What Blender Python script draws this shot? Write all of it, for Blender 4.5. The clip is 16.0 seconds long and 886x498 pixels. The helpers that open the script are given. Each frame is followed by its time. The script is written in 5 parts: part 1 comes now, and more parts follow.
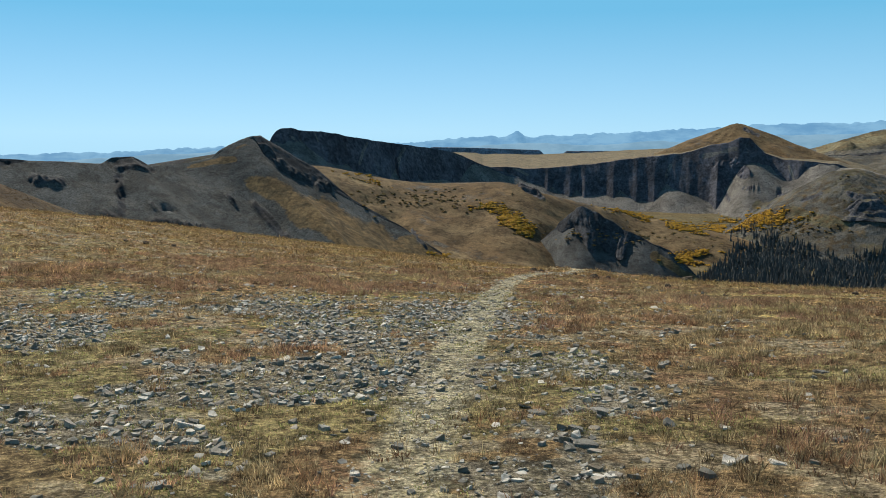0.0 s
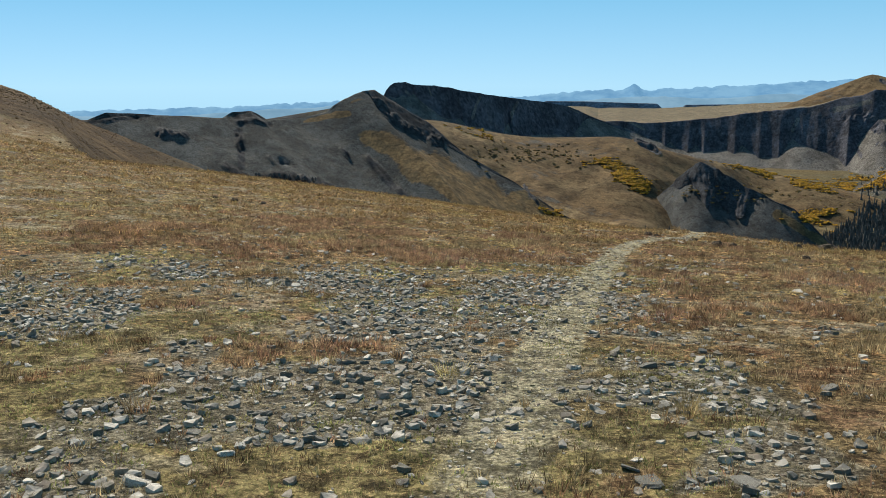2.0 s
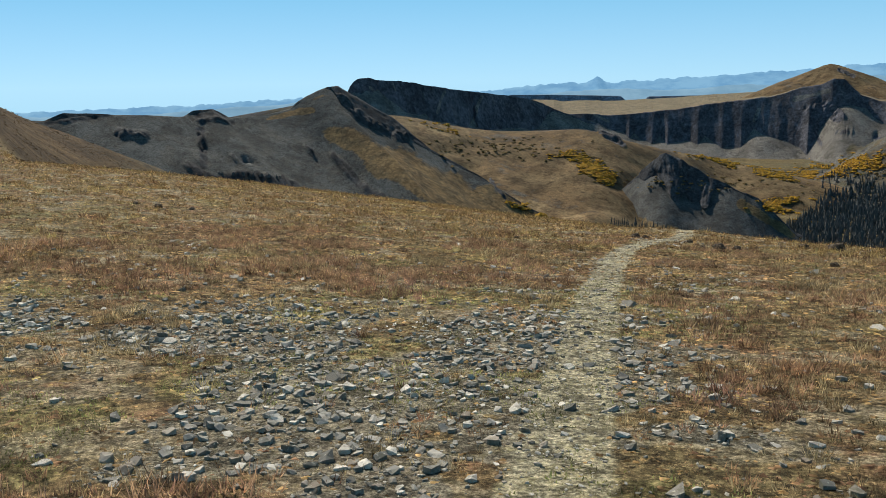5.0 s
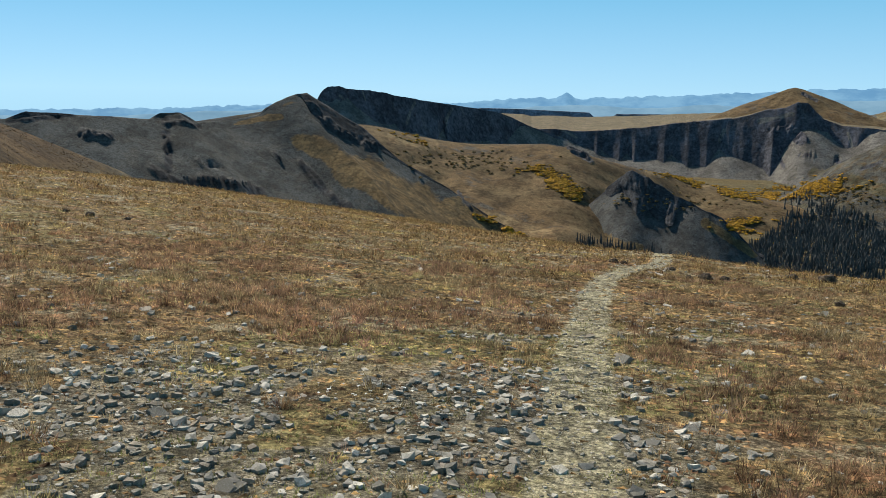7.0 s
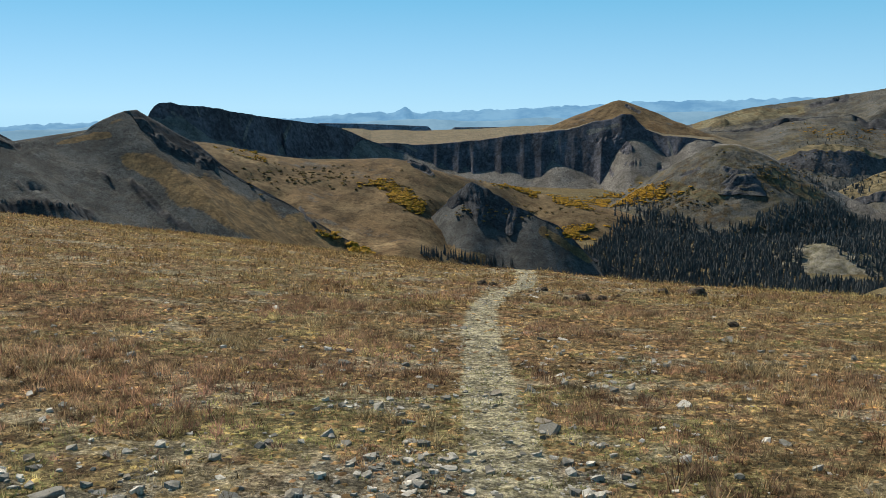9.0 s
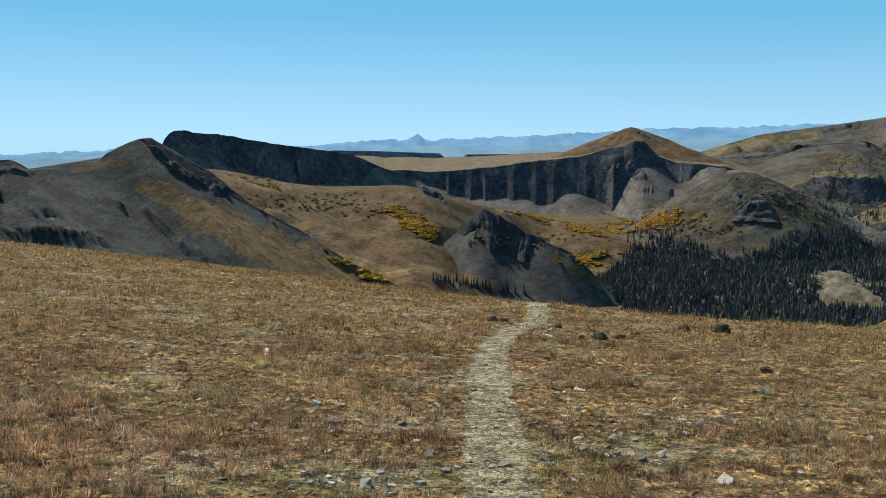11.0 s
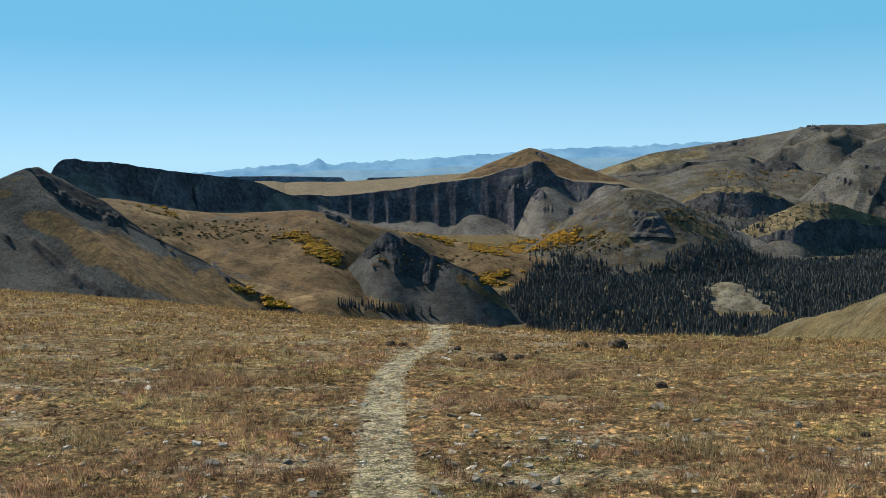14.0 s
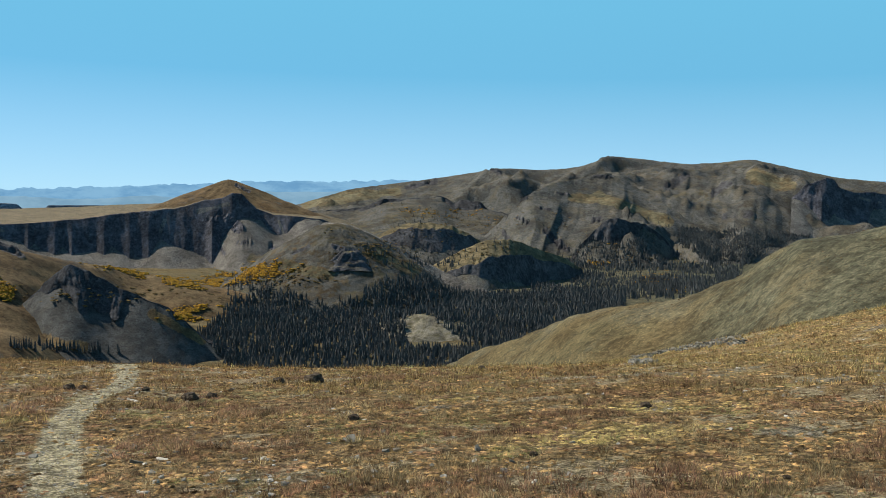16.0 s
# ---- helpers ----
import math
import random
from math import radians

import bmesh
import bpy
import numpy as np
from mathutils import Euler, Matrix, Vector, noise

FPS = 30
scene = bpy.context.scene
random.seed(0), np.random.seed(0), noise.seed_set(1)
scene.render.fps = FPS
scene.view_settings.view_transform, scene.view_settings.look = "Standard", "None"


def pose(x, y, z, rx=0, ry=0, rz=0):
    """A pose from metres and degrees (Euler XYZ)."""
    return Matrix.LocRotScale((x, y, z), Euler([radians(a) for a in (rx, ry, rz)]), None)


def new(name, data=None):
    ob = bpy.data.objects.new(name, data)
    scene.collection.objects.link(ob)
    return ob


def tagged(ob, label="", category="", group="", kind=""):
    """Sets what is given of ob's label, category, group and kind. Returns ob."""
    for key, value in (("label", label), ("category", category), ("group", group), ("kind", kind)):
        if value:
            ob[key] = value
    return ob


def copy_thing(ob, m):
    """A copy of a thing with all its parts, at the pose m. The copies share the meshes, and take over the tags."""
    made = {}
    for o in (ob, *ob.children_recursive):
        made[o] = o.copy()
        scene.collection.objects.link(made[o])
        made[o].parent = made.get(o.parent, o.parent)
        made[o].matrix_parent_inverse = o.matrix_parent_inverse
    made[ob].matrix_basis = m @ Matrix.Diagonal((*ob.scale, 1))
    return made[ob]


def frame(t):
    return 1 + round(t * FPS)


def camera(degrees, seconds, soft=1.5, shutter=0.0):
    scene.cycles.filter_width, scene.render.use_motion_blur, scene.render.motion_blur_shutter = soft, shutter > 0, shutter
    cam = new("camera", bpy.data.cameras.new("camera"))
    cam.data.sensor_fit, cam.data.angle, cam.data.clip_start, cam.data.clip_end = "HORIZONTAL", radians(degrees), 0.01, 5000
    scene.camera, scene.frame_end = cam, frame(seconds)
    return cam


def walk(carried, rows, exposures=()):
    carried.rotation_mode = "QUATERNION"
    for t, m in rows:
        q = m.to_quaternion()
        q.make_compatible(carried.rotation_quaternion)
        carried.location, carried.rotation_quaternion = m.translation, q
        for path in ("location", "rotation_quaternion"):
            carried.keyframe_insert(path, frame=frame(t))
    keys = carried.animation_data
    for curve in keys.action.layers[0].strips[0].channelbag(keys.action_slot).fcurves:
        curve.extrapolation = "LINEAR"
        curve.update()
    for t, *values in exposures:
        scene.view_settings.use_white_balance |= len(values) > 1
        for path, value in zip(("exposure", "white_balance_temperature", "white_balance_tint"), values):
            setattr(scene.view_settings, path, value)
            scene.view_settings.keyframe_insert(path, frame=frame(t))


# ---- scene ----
cam = camera(53.22, 16.0, soft=0.6)


def view(x, y, z, yaw, pitch, roll):
    """A camera pose: yaw clockwise from north, pitch upwards, roll leaning left."""
    return pose(x, y, z, 90 + pitch, 0, -yaw) @ pose(0, 0, 0, 0, 0, roll)


# seconds, place, yaw, pitch, roll
ROWS = [
    (0, 0.000, 0.000, -0.000, -7.67, -7.48, 0.16),
    (0.5, -0.006, 0.526, -0.041, -10.55, -7.31, 0.30),
    (1, -0.058, 1.058, -0.051, -12.67, -8.45, -0.12),
    (1.5, -0.034, 1.547, -0.079, -13.85, -9.44, -0.48),
    (2, -0.074, 2.114, -0.119, -14.97, -10.40, -0.13),
    (2.5, -0.063, 2.643, -0.127, -14.72, -10.67, 0.00),
    (3, -0.108, 3.151, -0.156, -14.86, -10.69, 0.70),
    (3.2, -0.155, 3.343, -0.176, -14.63, -9.93, 0.87),
    (5.3, -0.761, 5.683, -0.416, -12.79, -11.00, -1.06),
    (5.5, -0.787, 5.867, -0.423, -13.20, -11.12, -1.12),
    (6, -0.874, 6.349, -0.472, -13.71, -10.52, -0.78),
    (6.5, -0.926, 6.818, -0.489, -12.02, -10.52, 0.12),
    (7, -1.023, 7.216, -0.510, -10.62, -10.01, 0.96),
    (7.5, -1.238, 7.654, -0.530, -6.37, -9.38, 0.76),
    (8, -1.358, 8.132, -0.576, -4.18, -9.32, -0.05),
    (8.5, -1.461, 8.549, -0.588, -2.65, -8.80, 0.21),
    (9, -1.551, 8.924, -0.573, -0.44, -8.97, 0.39),
    (9.5, -1.526, 9.247, -0.595, -0.42, -8.52, 0.02),
    (9.7, -1.524, 9.387, -0.608, -0.93, -8.57, 0.07),
    (11.8, -1.406, 10.107, -0.569, -1.34, -6.60, 0.25),
    (12, -1.391, 10.149, -0.587, -1.60, -6.64, 0.00),
    (12.5, -1.363, 10.203, -0.603, -1.31, -6.55, -0.49),
    (13, -1.336, 10.241, -0.603, 0.50, -6.19, -0.46),
    (13.5, -1.327, 10.256, -0.608, 2.29, -5.99, -0.64),
    (14, -1.291, 10.238, -0.606, 4.97, -5.80, -0.74),
    (14.5, -1.279, 10.249, -0.600, 8.71, -5.51, -0.43),
    (15, -1.256, 10.235, -0.593, 13.92, -5.04, 0.23),
    (15.5, -1.243, 10.200, -0.585, 19.65, -4.21, 0.89),
    (16, -1.235, 10.187, -0.581, 24.28, -3.55, 1.16),
]
walk(cam, [(row[0], view(*row[1:])) for row in ROWS])

# ---- daylight ----
SUN_AZ, SUN_EL = -39.0, 41.5
world = bpy.data.worlds.new("world")
scene.world = world
world.use_nodes = True
wn = world.node_tree
sky = wn.nodes.new("ShaderNodeTexSky")
sky.sky_type = "NISHITA"
sky.sun_disc = False
sky.sun_elevation, sky.sun_rotation = radians(SUN_EL), radians(SUN_AZ)
sky.altitude, sky.air_density, sky.dust_density, sky.ozone_density = 3500, 0.7, 0.0, 2.0
wn.nodes["Background"].inputs["Strength"].default_value = 0.079
tint = wn.nodes.new("ShaderNodeMix")
tint.data_type, tint.blend_type = "RGBA", "MULTIPLY"
tint.inputs[0].default_value = 1.0
tint.inputs[7].default_value = (0.77, 0.91, 1.1, 1)
wn.links.new(sky.outputs[0], tint.inputs[6])
air = wn.nodes.new("ShaderNodeMix")
air.data_type = "RGBA"
height = wn.nodes.new("ShaderNodeSeparateXYZ")
wn.links.new(wn.nodes.new("ShaderNodeTexCoord").outputs["Generated"], height.inputs[0])
blend = wn.nodes.new("ShaderNodeMath")
blend.operation = "MULTIPLY"
for slot, span in ((0, (0.0, 0.20, 0.75, 1.0)), (1, (0.32, 0.8, 0.92, 0.0))):
    fade = wn.nodes.new("ShaderNodeMapRange")
    for key, v in zip(("From Min", "From Max", "To Min", "To Max"), span):
        fade.inputs[key].default_value = v
    wn.links.new(height.outputs[2], fade.inputs["Value"])
    wn.links.new(fade.outputs[0], blend.inputs[slot])
wn.links.new(blend.outputs[0], air.inputs[0])
air.inputs[7].default_value = (1.45, 4.75, 7.0, 1)
wn.links.new(tint.outputs[2], air.inputs[6])
low = wn.nodes.new("ShaderNodeMapRange")
for key, v in zip(("From Min", "From Max", "To Min", "To Max"), (0.0, 0.13, 0.55, 0.0)):
    low.inputs[key].default_value = v
wn.links.new(height.outputs[2], low.inputs["Value"])
pale = wn.nodes.new("ShaderNodeMix")
pale.data_type = "RGBA"
pale.inputs[7].default_value = (4.9, 7.3, 8.8, 1)
wn.links.new(low.outputs[0], pale.inputs[0])
wn.links.new(air.outputs[2], pale.inputs[6])
wn.links.new(pale.outputs[2], wn.nodes["Background"].inputs["Color"])
sun = new("sun", bpy.data.lights.new("sun", "SUN"))
sun.data.energy, sun.data.angle, sun.data.color = 4.8, radians(0.53), (1.0, 0.92, 0.78)
a, e = radians(SUN_AZ), radians(SUN_EL)
SUN_DIR = Vector((math.sin(a) * math.cos(e), math.cos(a) * math.cos(e), math.sin(e)))
sun.matrix_world = Matrix.Translation((0, 0, 60)) @ SUN_DIR.to_track_quat("Z", "Y").to_matrix().to_4x4()
scene.view_settings.exposure = 0.55

# ---- materials ----


class Nodes:
    """A small builder for node materials."""

    def __init__(self, name, rough=0.9):
        self.mat = bpy.data.materials.new(name)
        self.mat.use_nodes = True
        self.t = self.mat.node_tree
        self.bsdf = self.t.nodes["Principled BSDF"]
        self.bsdf.inputs["Roughness"].default_value = rough
        self.bsdf.inputs["Specular IOR Level"].default_value = 0.06
        self.co = self.t.nodes.new("ShaderNodeTexCoord").outputs["Object"]

    def put(self, socket, value):
        if hasattr(value, "is_linked"):
            self.t.links.new(value, socket)
        else:
            socket.default_value = value

    def noise(self, scale, detail=4.0, rough=0.55, stretch=None):
        n = self.t.nodes.new("ShaderNodeTexNoise")
        n.inputs["Scale"].default_value = scale
        n.inputs["Detail"].default_value = detail
        n.inputs["Roughness"].default_value = rough
        co = self.co
        if stretch:
            m = self.t.nodes.new("ShaderNodeMapping")
            m.inputs["Scale"].default_value = stretch
            self.t.links.new(co, m.inputs["Vector"])
            co = m.outputs[0]
        self.t.links.new(co, n.inputs["Vector"])
        return n.outputs["Fac"]

    def step(self, value, low, high, a=0.0, b=1.0):
        n = self.t.nodes.new("ShaderNodeMapRange")
        n.interpolation_type = "SMOOTHSTEP"
        for key, v in zip(("Value", "From Min", "From Max", "To Min", "To Max"), (value, low, high, a, b)):
            self.put(n.inputs[key], v)
        return n.outputs[0]

    def math(self, op, a, b=0.0):
        n = self.t.nodes.new("ShaderNodeMath")
        n.operation = op
        self.put(n.inputs[0], a)
        self.put(n.inputs[1], b)
        return n.outputs[0]

    def mix(self, fac, a, b):
        n = self.t.nodes.new("ShaderNodeMix")
        n.data_type = "RGBA"
        self.put(n.inputs[0], fac)
        for i, c in ((6, a), (7, b)):
            self.put(n.inputs[i], (*c, 1) if isinstance(c, tuple) else c)
        return n.outputs[2]

    def grain(self, color, noise, low, high):
        """Lightens and darkens a colour by a noise."""
        v = self.step(noise, 0.36, 0.64, low, high)
        g = self.t.nodes.new("ShaderNodeCombineColor")
        for i in range(3):
            self.t.links.new(v, g.inputs[i])
        n = self.t.nodes.new("ShaderNodeMix")
        n.data_type, n.blend_type = "RGBA", "MULTIPLY"
        n.inputs[0].default_value = 1.0
        self.put(n.inputs[6], (*color, 1) if isinstance(color, tuple) else color)
        self.t.links.new(g.outputs[0], n.inputs[7])
        return n.outputs[2]

    def attr(self, name):
        n = self.t.nodes.new("ShaderNodeAttribute")
        n.attribute_name = name
        return n.outputs["Fac"]

    def steepness(self):
        """The upward part of the surface's normal."""
        g = self.t.nodes.new("ShaderNodeNewGeometry")
        s = self.t.nodes.new("ShaderNodeSeparateXYZ")
        self.t.links.new(g.outputs["Normal"], s.inputs[0])
        return s.outputs[2]

    def island(self):
        return self.t.nodes.new("ShaderNodeNewGeometry").outputs["Random Per Island"]

    def single(self):
        return self.t.nodes.new("ShaderNodeObjectInfo").outputs["Random"]

    def done(self, color, height=None, depth=0.1, strength=0.6):
        self.put(self.bsdf.inputs["Base Color"], (*color, 1) if isinstance(color, tuple) else color)
        if height is not None:
            b = self.t.nodes.new("ShaderNodeBump")
            b.inputs["Strength"].default_value = strength
            b.inputs["Distance"].default_value = depth
            self.t.links.new(height, b.inputs["Height"])
            self.t.links.new(b.outputs[0], self.bsdf.inputs["Normal"])
        return self.mat


def mountain_material(name, grass_a, grass_b, scree, rock, grass_up=(0.82, 0.92), rock_up=(0.55, 0.72), size=1.0, bare=0.5, streaks=0.75, relief=3.0):
    """Alpine slope: turf where it is gentle, scree where it is steeper, dark rock where it is steepest."""
    n = Nodes(name, 0.95)
    up = n.steepness()
    wide, mid = n.noise(0.008 / size, 6, 0.6), n.noise(0.045 / size, 6, 0.68)
    fine, speck = n.noise(0.16 / size, 6, 0.72), n.noise(0.6 / size, 5, 0.75)
    streak = n.noise(0.05 / size, 5, 0.62, (1.0, 1.0, 0.15))
    turf = n.mix(n.step(wide, 0.40, 0.60), grass_a, grass_b)
    turf = n.mix(n.step(mid, 0.44, 0.62, 0.0, 0.8), turf, tuple(c * 0.52 for c in grass_b))
    turf = n.mix(n.step(fine, 0.50, 0.66, 0.0, 0.75), turf, tuple(c * 0.38 for c in grass_a))
    turf = n.mix(n.step(speck, 0.53, 0.68, 0.0, 0.6), turf, tuple(min(1, c * 1.5) for c in grass_a))
    stones = n.mix(n.step(speck, 0.38, 0.62), tuple(c * 0.5 for c in scree), tuple(c * 1.35 for c in scree))
    stones = n.mix(n.step(fine, 0.46, 0.64, 0, 0.6), stones, tuple(c * 0.55 for c in scree))
    stones = n.mix(n.step(streak, 0.47, 0.6, 0.0, streaks), stones, turf)
    cliff = n.mix(n.step(n.noise(0.12 / size, 6, 0.75, (1, 1, 0.35)), 0.36, 0.64), tuple(c * 0.7 for c in rock), tuple(c * 1.3 for c in rock))
    cliff = n.mix(n.step(streak, 0.58, 0.68, 0, 0.25), cliff, scree)
    wob = n.math("MULTIPLY_ADD", n.math("ADD", mid, fine), 0.32)
    wob.node.inputs[2].default_value = -0.32
    tilt = n.math("ADD", up, wob)
    patch = n.step(n.math("ADD", wide, n.math("MULTIPLY", mid, 0.6)), bare + 0.22, bare + 0.36)
    cover = n.math("MULTIPLY", n.step(tilt, *grass_up), n.math("SUBTRACT", 1.0, n.math("MULTIPLY", patch, 0.8)))
    c = n.mix(cover, stones, turf)
    jitter = n.math("MULTIPLY", n.math("SUBTRACT", n.math("ADD", fine, mid), 1.0), 0.9)
    c = n.mix(n.step(n.math("ADD", n.attr("grassy"), jitter), 0.3, 0.7, 0.0, 0.85), c, n.mix(n.step(mid, 0.45, 0.6), tuple(v * 1.35 for v in grass_a), grass_b))
    c = n.mix(n.step(tilt, *rock_up, 1.0, 0.0), c, cliff)
    c = n.mix(n.step(n.math("ADD", n.attr("craggy"), jitter), 0.35, 0.6, 0.0, 0.9), c, cliff)
    c = n.grain(c, n.noise(0.02 / size, 5, 0.7), 0.78, 1.5)
    c = n.grain(c, fine, 0.75, 1.25)
    c = n.grain(c, n.noise(0.3 / size, 5, 0.8), 0.82, 1.16)
    bumps = n.math("ADD", mid, n.math("ADD", n.math("MULTIPLY", fine, 0.5), n.math("MULTIPLY", speck, 0.2)))
    return n.done(c, bumps, relief * size, 0.7)


TAN, OLIVE = (0.098, 0.074, 0.044), (0.078, 0.066, 0.036)
GREY, DARK = (0.085, 0.081, 0.073), (0.052, 0.052, 0.057)


def ground_material():
    n = Nodes("alpine_turf", 0.95)
    trail, rocky, far, moss = n.attr("trail"), n.attr("rocky"), n.attr("far"), n.attr("moss")
    wide, mid, fine, grit = n.noise(0.25, 5), n.noise(1.3, 5, 0.6), n.noise(8, 6, 0.75), n.noise(45, 5, 0.75)
    turf = n.mix(n.step(wide, 0.40, 0.60), (0.195, 0.130, 0.064), (0.18, 0.138, 0.066))
    turf = n.mix(n.step(mid, 0.50, 0.62), turf, (0.215, 0.125, 0.068))
    turf = n.mix(n.math("MULTIPLY", n.attr("straw"), n.step(mid, 0.3, 0.6, 0.9, 0.35)), turf, (0.30, 0.222, 0.092))
    turf = n.mix(n.step(moss, 0.0, 0.16, 0, 0.65), turf, (0.235, 0.205, 0.085))
    turf = n.mix(n.step(fine, 0.46, 0.58, 0, 0.8), turf, (0.07, 0.046, 0.024))
    turf = n.mix(n.step(grit, 0.52, 0.64, 0, 0.75), turf, (0.46, 0.33, 0.16))
    soil = n.mix(n.step(grit, 0.40, 0.60), (0.10, 0.082, 0.055), (0.48, 0.42, 0.30))
    soil = n.mix(n.step(fine, 0.5, 0.62, 0, 0.7), soil, (0.21, 0.175, 0.07))
    edge = n.math("ADD", trail, n.math("MULTIPLY", n.math("SUBTRACT", fine, 0.5), 1.6))
    stony = n.math("ADD", rocky, n.math("MULTIPLY", n.math("SUBTRACT", mid, 0.5), 1.4))
    turf = n.mix(n.step(n.math("ADD", n.attr("bare"), n.math("MULTIPLY", n.math("SUBTRACT", fine, 0.5), 0.5)), 0.0, 0.16, 0, 0.6), turf, n.mix(0.3, soil, (0.32, 0.255, 0.155)))
    # stony soil is darkened in colour for the shade between the slabs
    c = n.mix(n.step(stony, 0.40, 0.66, 0, 0.85), turf, n.mix(0.5, soil, (0.11, 0.098, 0.076)))
    c = n.mix(n.step(edge, 0.25, 0.70, 0, 0.85), c, n.mix(0.4, soil, (0.44, 0.39, 0.24)))
    slope = n.mix(n.step(n.noise(0.03, 6, 0.6), 0.4, 0.62), (0.108, 0.082, 0.040), (0.096, 0.082, 0.043))
    slope = n.mix(n.step(n.noise(0.018, 8, 0.72), 0.50, 0.60, 0, 0.8), slope, (0.105, 0.098, 0.066))
    slope = n.mix(n.step(n.noise(0.35, 6, 0.75), 0.46, 0.62, 0, 0.6), slope, (0.07, 0.052, 0.026))
    slope = n.mix(n.step(n.noise(1.6, 5, 0.75), 0.54, 0.66, 0, 0.5), slope, (0.22, 0.16, 0.075))
    slope = n.mix(n.attr("russet"), slope, (0.070, 0.039, 0.017))
    slope = n.mix(n.math("MULTIPLY", n.attr("sage"), n.step(n.noise(0.05, 7, 0.7), 0.34, 0.56, 0.35, 0.95)), slope, n.mix(n.step(n.noise(0.9, 5, 0.75), 0.42, 0.6), (0.056, 0.056, 0.036), (0.092, 0.086, 0.056)))
    slope = n.grain(slope, n.noise(0.06, 6, 0.75), 0.7, 1.3)
    slope = n.grain(slope, n.noise(0.35, 5, 0.7), 0.6, 1.35)
    slope = n.grain(slope, n.noise(1.6, 5, 0.85), 0.6, 1.35)
    c = n.grain(c, n.noise(22, 4, 0.7), 0.6, 1.35)
    c = n.grain(c, n.noise(5.5, 4, 0.65), 0.55, 1.55)
    c = n.mix(n.step(far, 0.1, 0.9), c, slope)
    rolls = n.math("MULTIPLY", n.math("MULTIPLY", n.noise(0.9, 6, 0.7), far), 3.0)
    return n.done(c, n.math("ADD", n.math("ADD", fine, n.math("MULTIPLY", grit, 0.5)), rolls), 0.09, 1.0)


# ---- shapes ----
EYE = (-1.0, 8.0, -0.5)


def lattice(ix, iy, seed):
    h = (ix * 374761393 + iy * 668265263 + seed * 974634077) & 0xFFFFFFFF
    h = ((h ^ (h >> 13)) * 1274126177) & 0xFFFFFFFF
    return ((h ^ (h >> 16)) & 0xFFFF) / 65535.0


def value_noise(x, y, seed=0):
    ix, iy = np.floor(x).astype(np.int64), np.floor(y).astype(np.int64)
    fx, fy = x - ix, y - iy
    fx, fy = fx * fx * (3 - 2 * fx), fy * fy * (3 - 2 * fy)
    a, b = lattice(ix, iy, seed), lattice(ix + 1, iy, seed)
    c, d = lattice(ix, iy + 1, seed), lattice(ix + 1, iy + 1, seed)
    return (a + (b - a) * fx) * (1 - fy) + (c + (d - c) * fx) * fy


def fbm(x, y, size, octaves=5, seed=0, gain=0.5):
    """Rough noise from -1 to 1 with its widest swells of the given size in metres."""
    x, y = np.asarray(x, float) / size, np.asarray(y, float) / size
    total, amp, norm = 0.0, 1.0, 0.0
    for k in range(octaves):
        total = total + amp * (2 * value_noise(x, y, seed + 17 * k) - 1)
        norm += amp
        amp *= gain
        x, y = 2.03 * x + 11.3, 2.03 * y - 7.1
    return total / norm


def ridged(x, y, size, octaves=4, seed=0):
    """Sharp-crested noise from 0 to 1."""
    x, y = np.asarray(x, float) / size, np.asarray(y, float) / size
    total, amp, norm = 0.0, 1.0, 0.0
    for k in range(octaves):
        total = total + amp * (1 - np.abs(2 * value_noise(x, y, seed + 31 * k) - 1))
        norm += amp
        amp *= 0.5
        x, y = 2.1 * x + 3.7, 2.1 * y + 5.9
    return total / norm


def smooth_max(a, b, k):
    h = np.clip(0.5 + 0.5 * (a - b) / k, 0, 1)
    return b + (a - b) * h + k * h * (1 - h)


def smoothstep(lo, hi, v):
    s = np.clip((v - lo) / (hi - lo), 0, 1)
    return s * s * (3 - 2 * s)


def sheet(name, X, Y, Z, material, attrs=None, smooth=True, closed=False):
    """A mesh over a grid of rows and columns."""
    rows, cols = X.shape
    me = bpy.data.meshes.new(name)
    idx = np.arange(rows * cols).reshape(rows, cols)
    if closed:
        idx = np.concatenate([idx, idx[:, :1]], 1)
    quads = np.stack([idx[:-1, :-1], idx[:-1, 1:], idx[1:, 1:], idx[1:, :-1]], -1).reshape(-1, 4)
    me.vertices.add(rows * cols)
    me.vertices.foreach_set("co", np.stack([X, Y, Z], -1).astype(np.float32).ravel())
    me.loops.add(quads.size)
    me.loops.foreach_set("vertex_index", quads.astype(np.int32).ravel())
    me.polygons.add(len(quads))
    me.polygons.foreach_set("loop_start", np.arange(0, quads.size, 4, dtype=np.int32))
    me.update(calc_edges=True)
    me.polygons.foreach_set("use_smooth", np.full(len(quads), smooth))
    for key, values in (attrs or {}).items():
        at = me.attributes.new(key, "FLOAT", "POINT")
        at.data.foreach_set("value", np.asarray(values, np.float32).ravel())
    me.materials.append(material)
    me.validate()
    return new(name, me)


def soup(name, verts, faces, material, smooth=False):
    """A mesh from arrays of corners and of equal-sided faces."""
    me = bpy.data.meshes.new(name)
    faces = np.asarray(faces, np.int32)
    me.vertices.add(len(verts))
    me.vertices.foreach_set("co", np.asarray(verts, np.float32).ravel())
    me.loops.add(faces.size)
    me.loops.foreach_set("vertex_index", faces.ravel())
    me.polygons.add(len(faces))
    me.polygons.foreach_set("loop_start", np.arange(0, faces.size, faces.shape[1], dtype=np.int32))
    me.update(calc_edges=True)
    me.polygons.foreach_set("use_smooth", np.full(len(faces), smooth))
    me.materials.append(material)
    me.validate()
    return new(name, me)


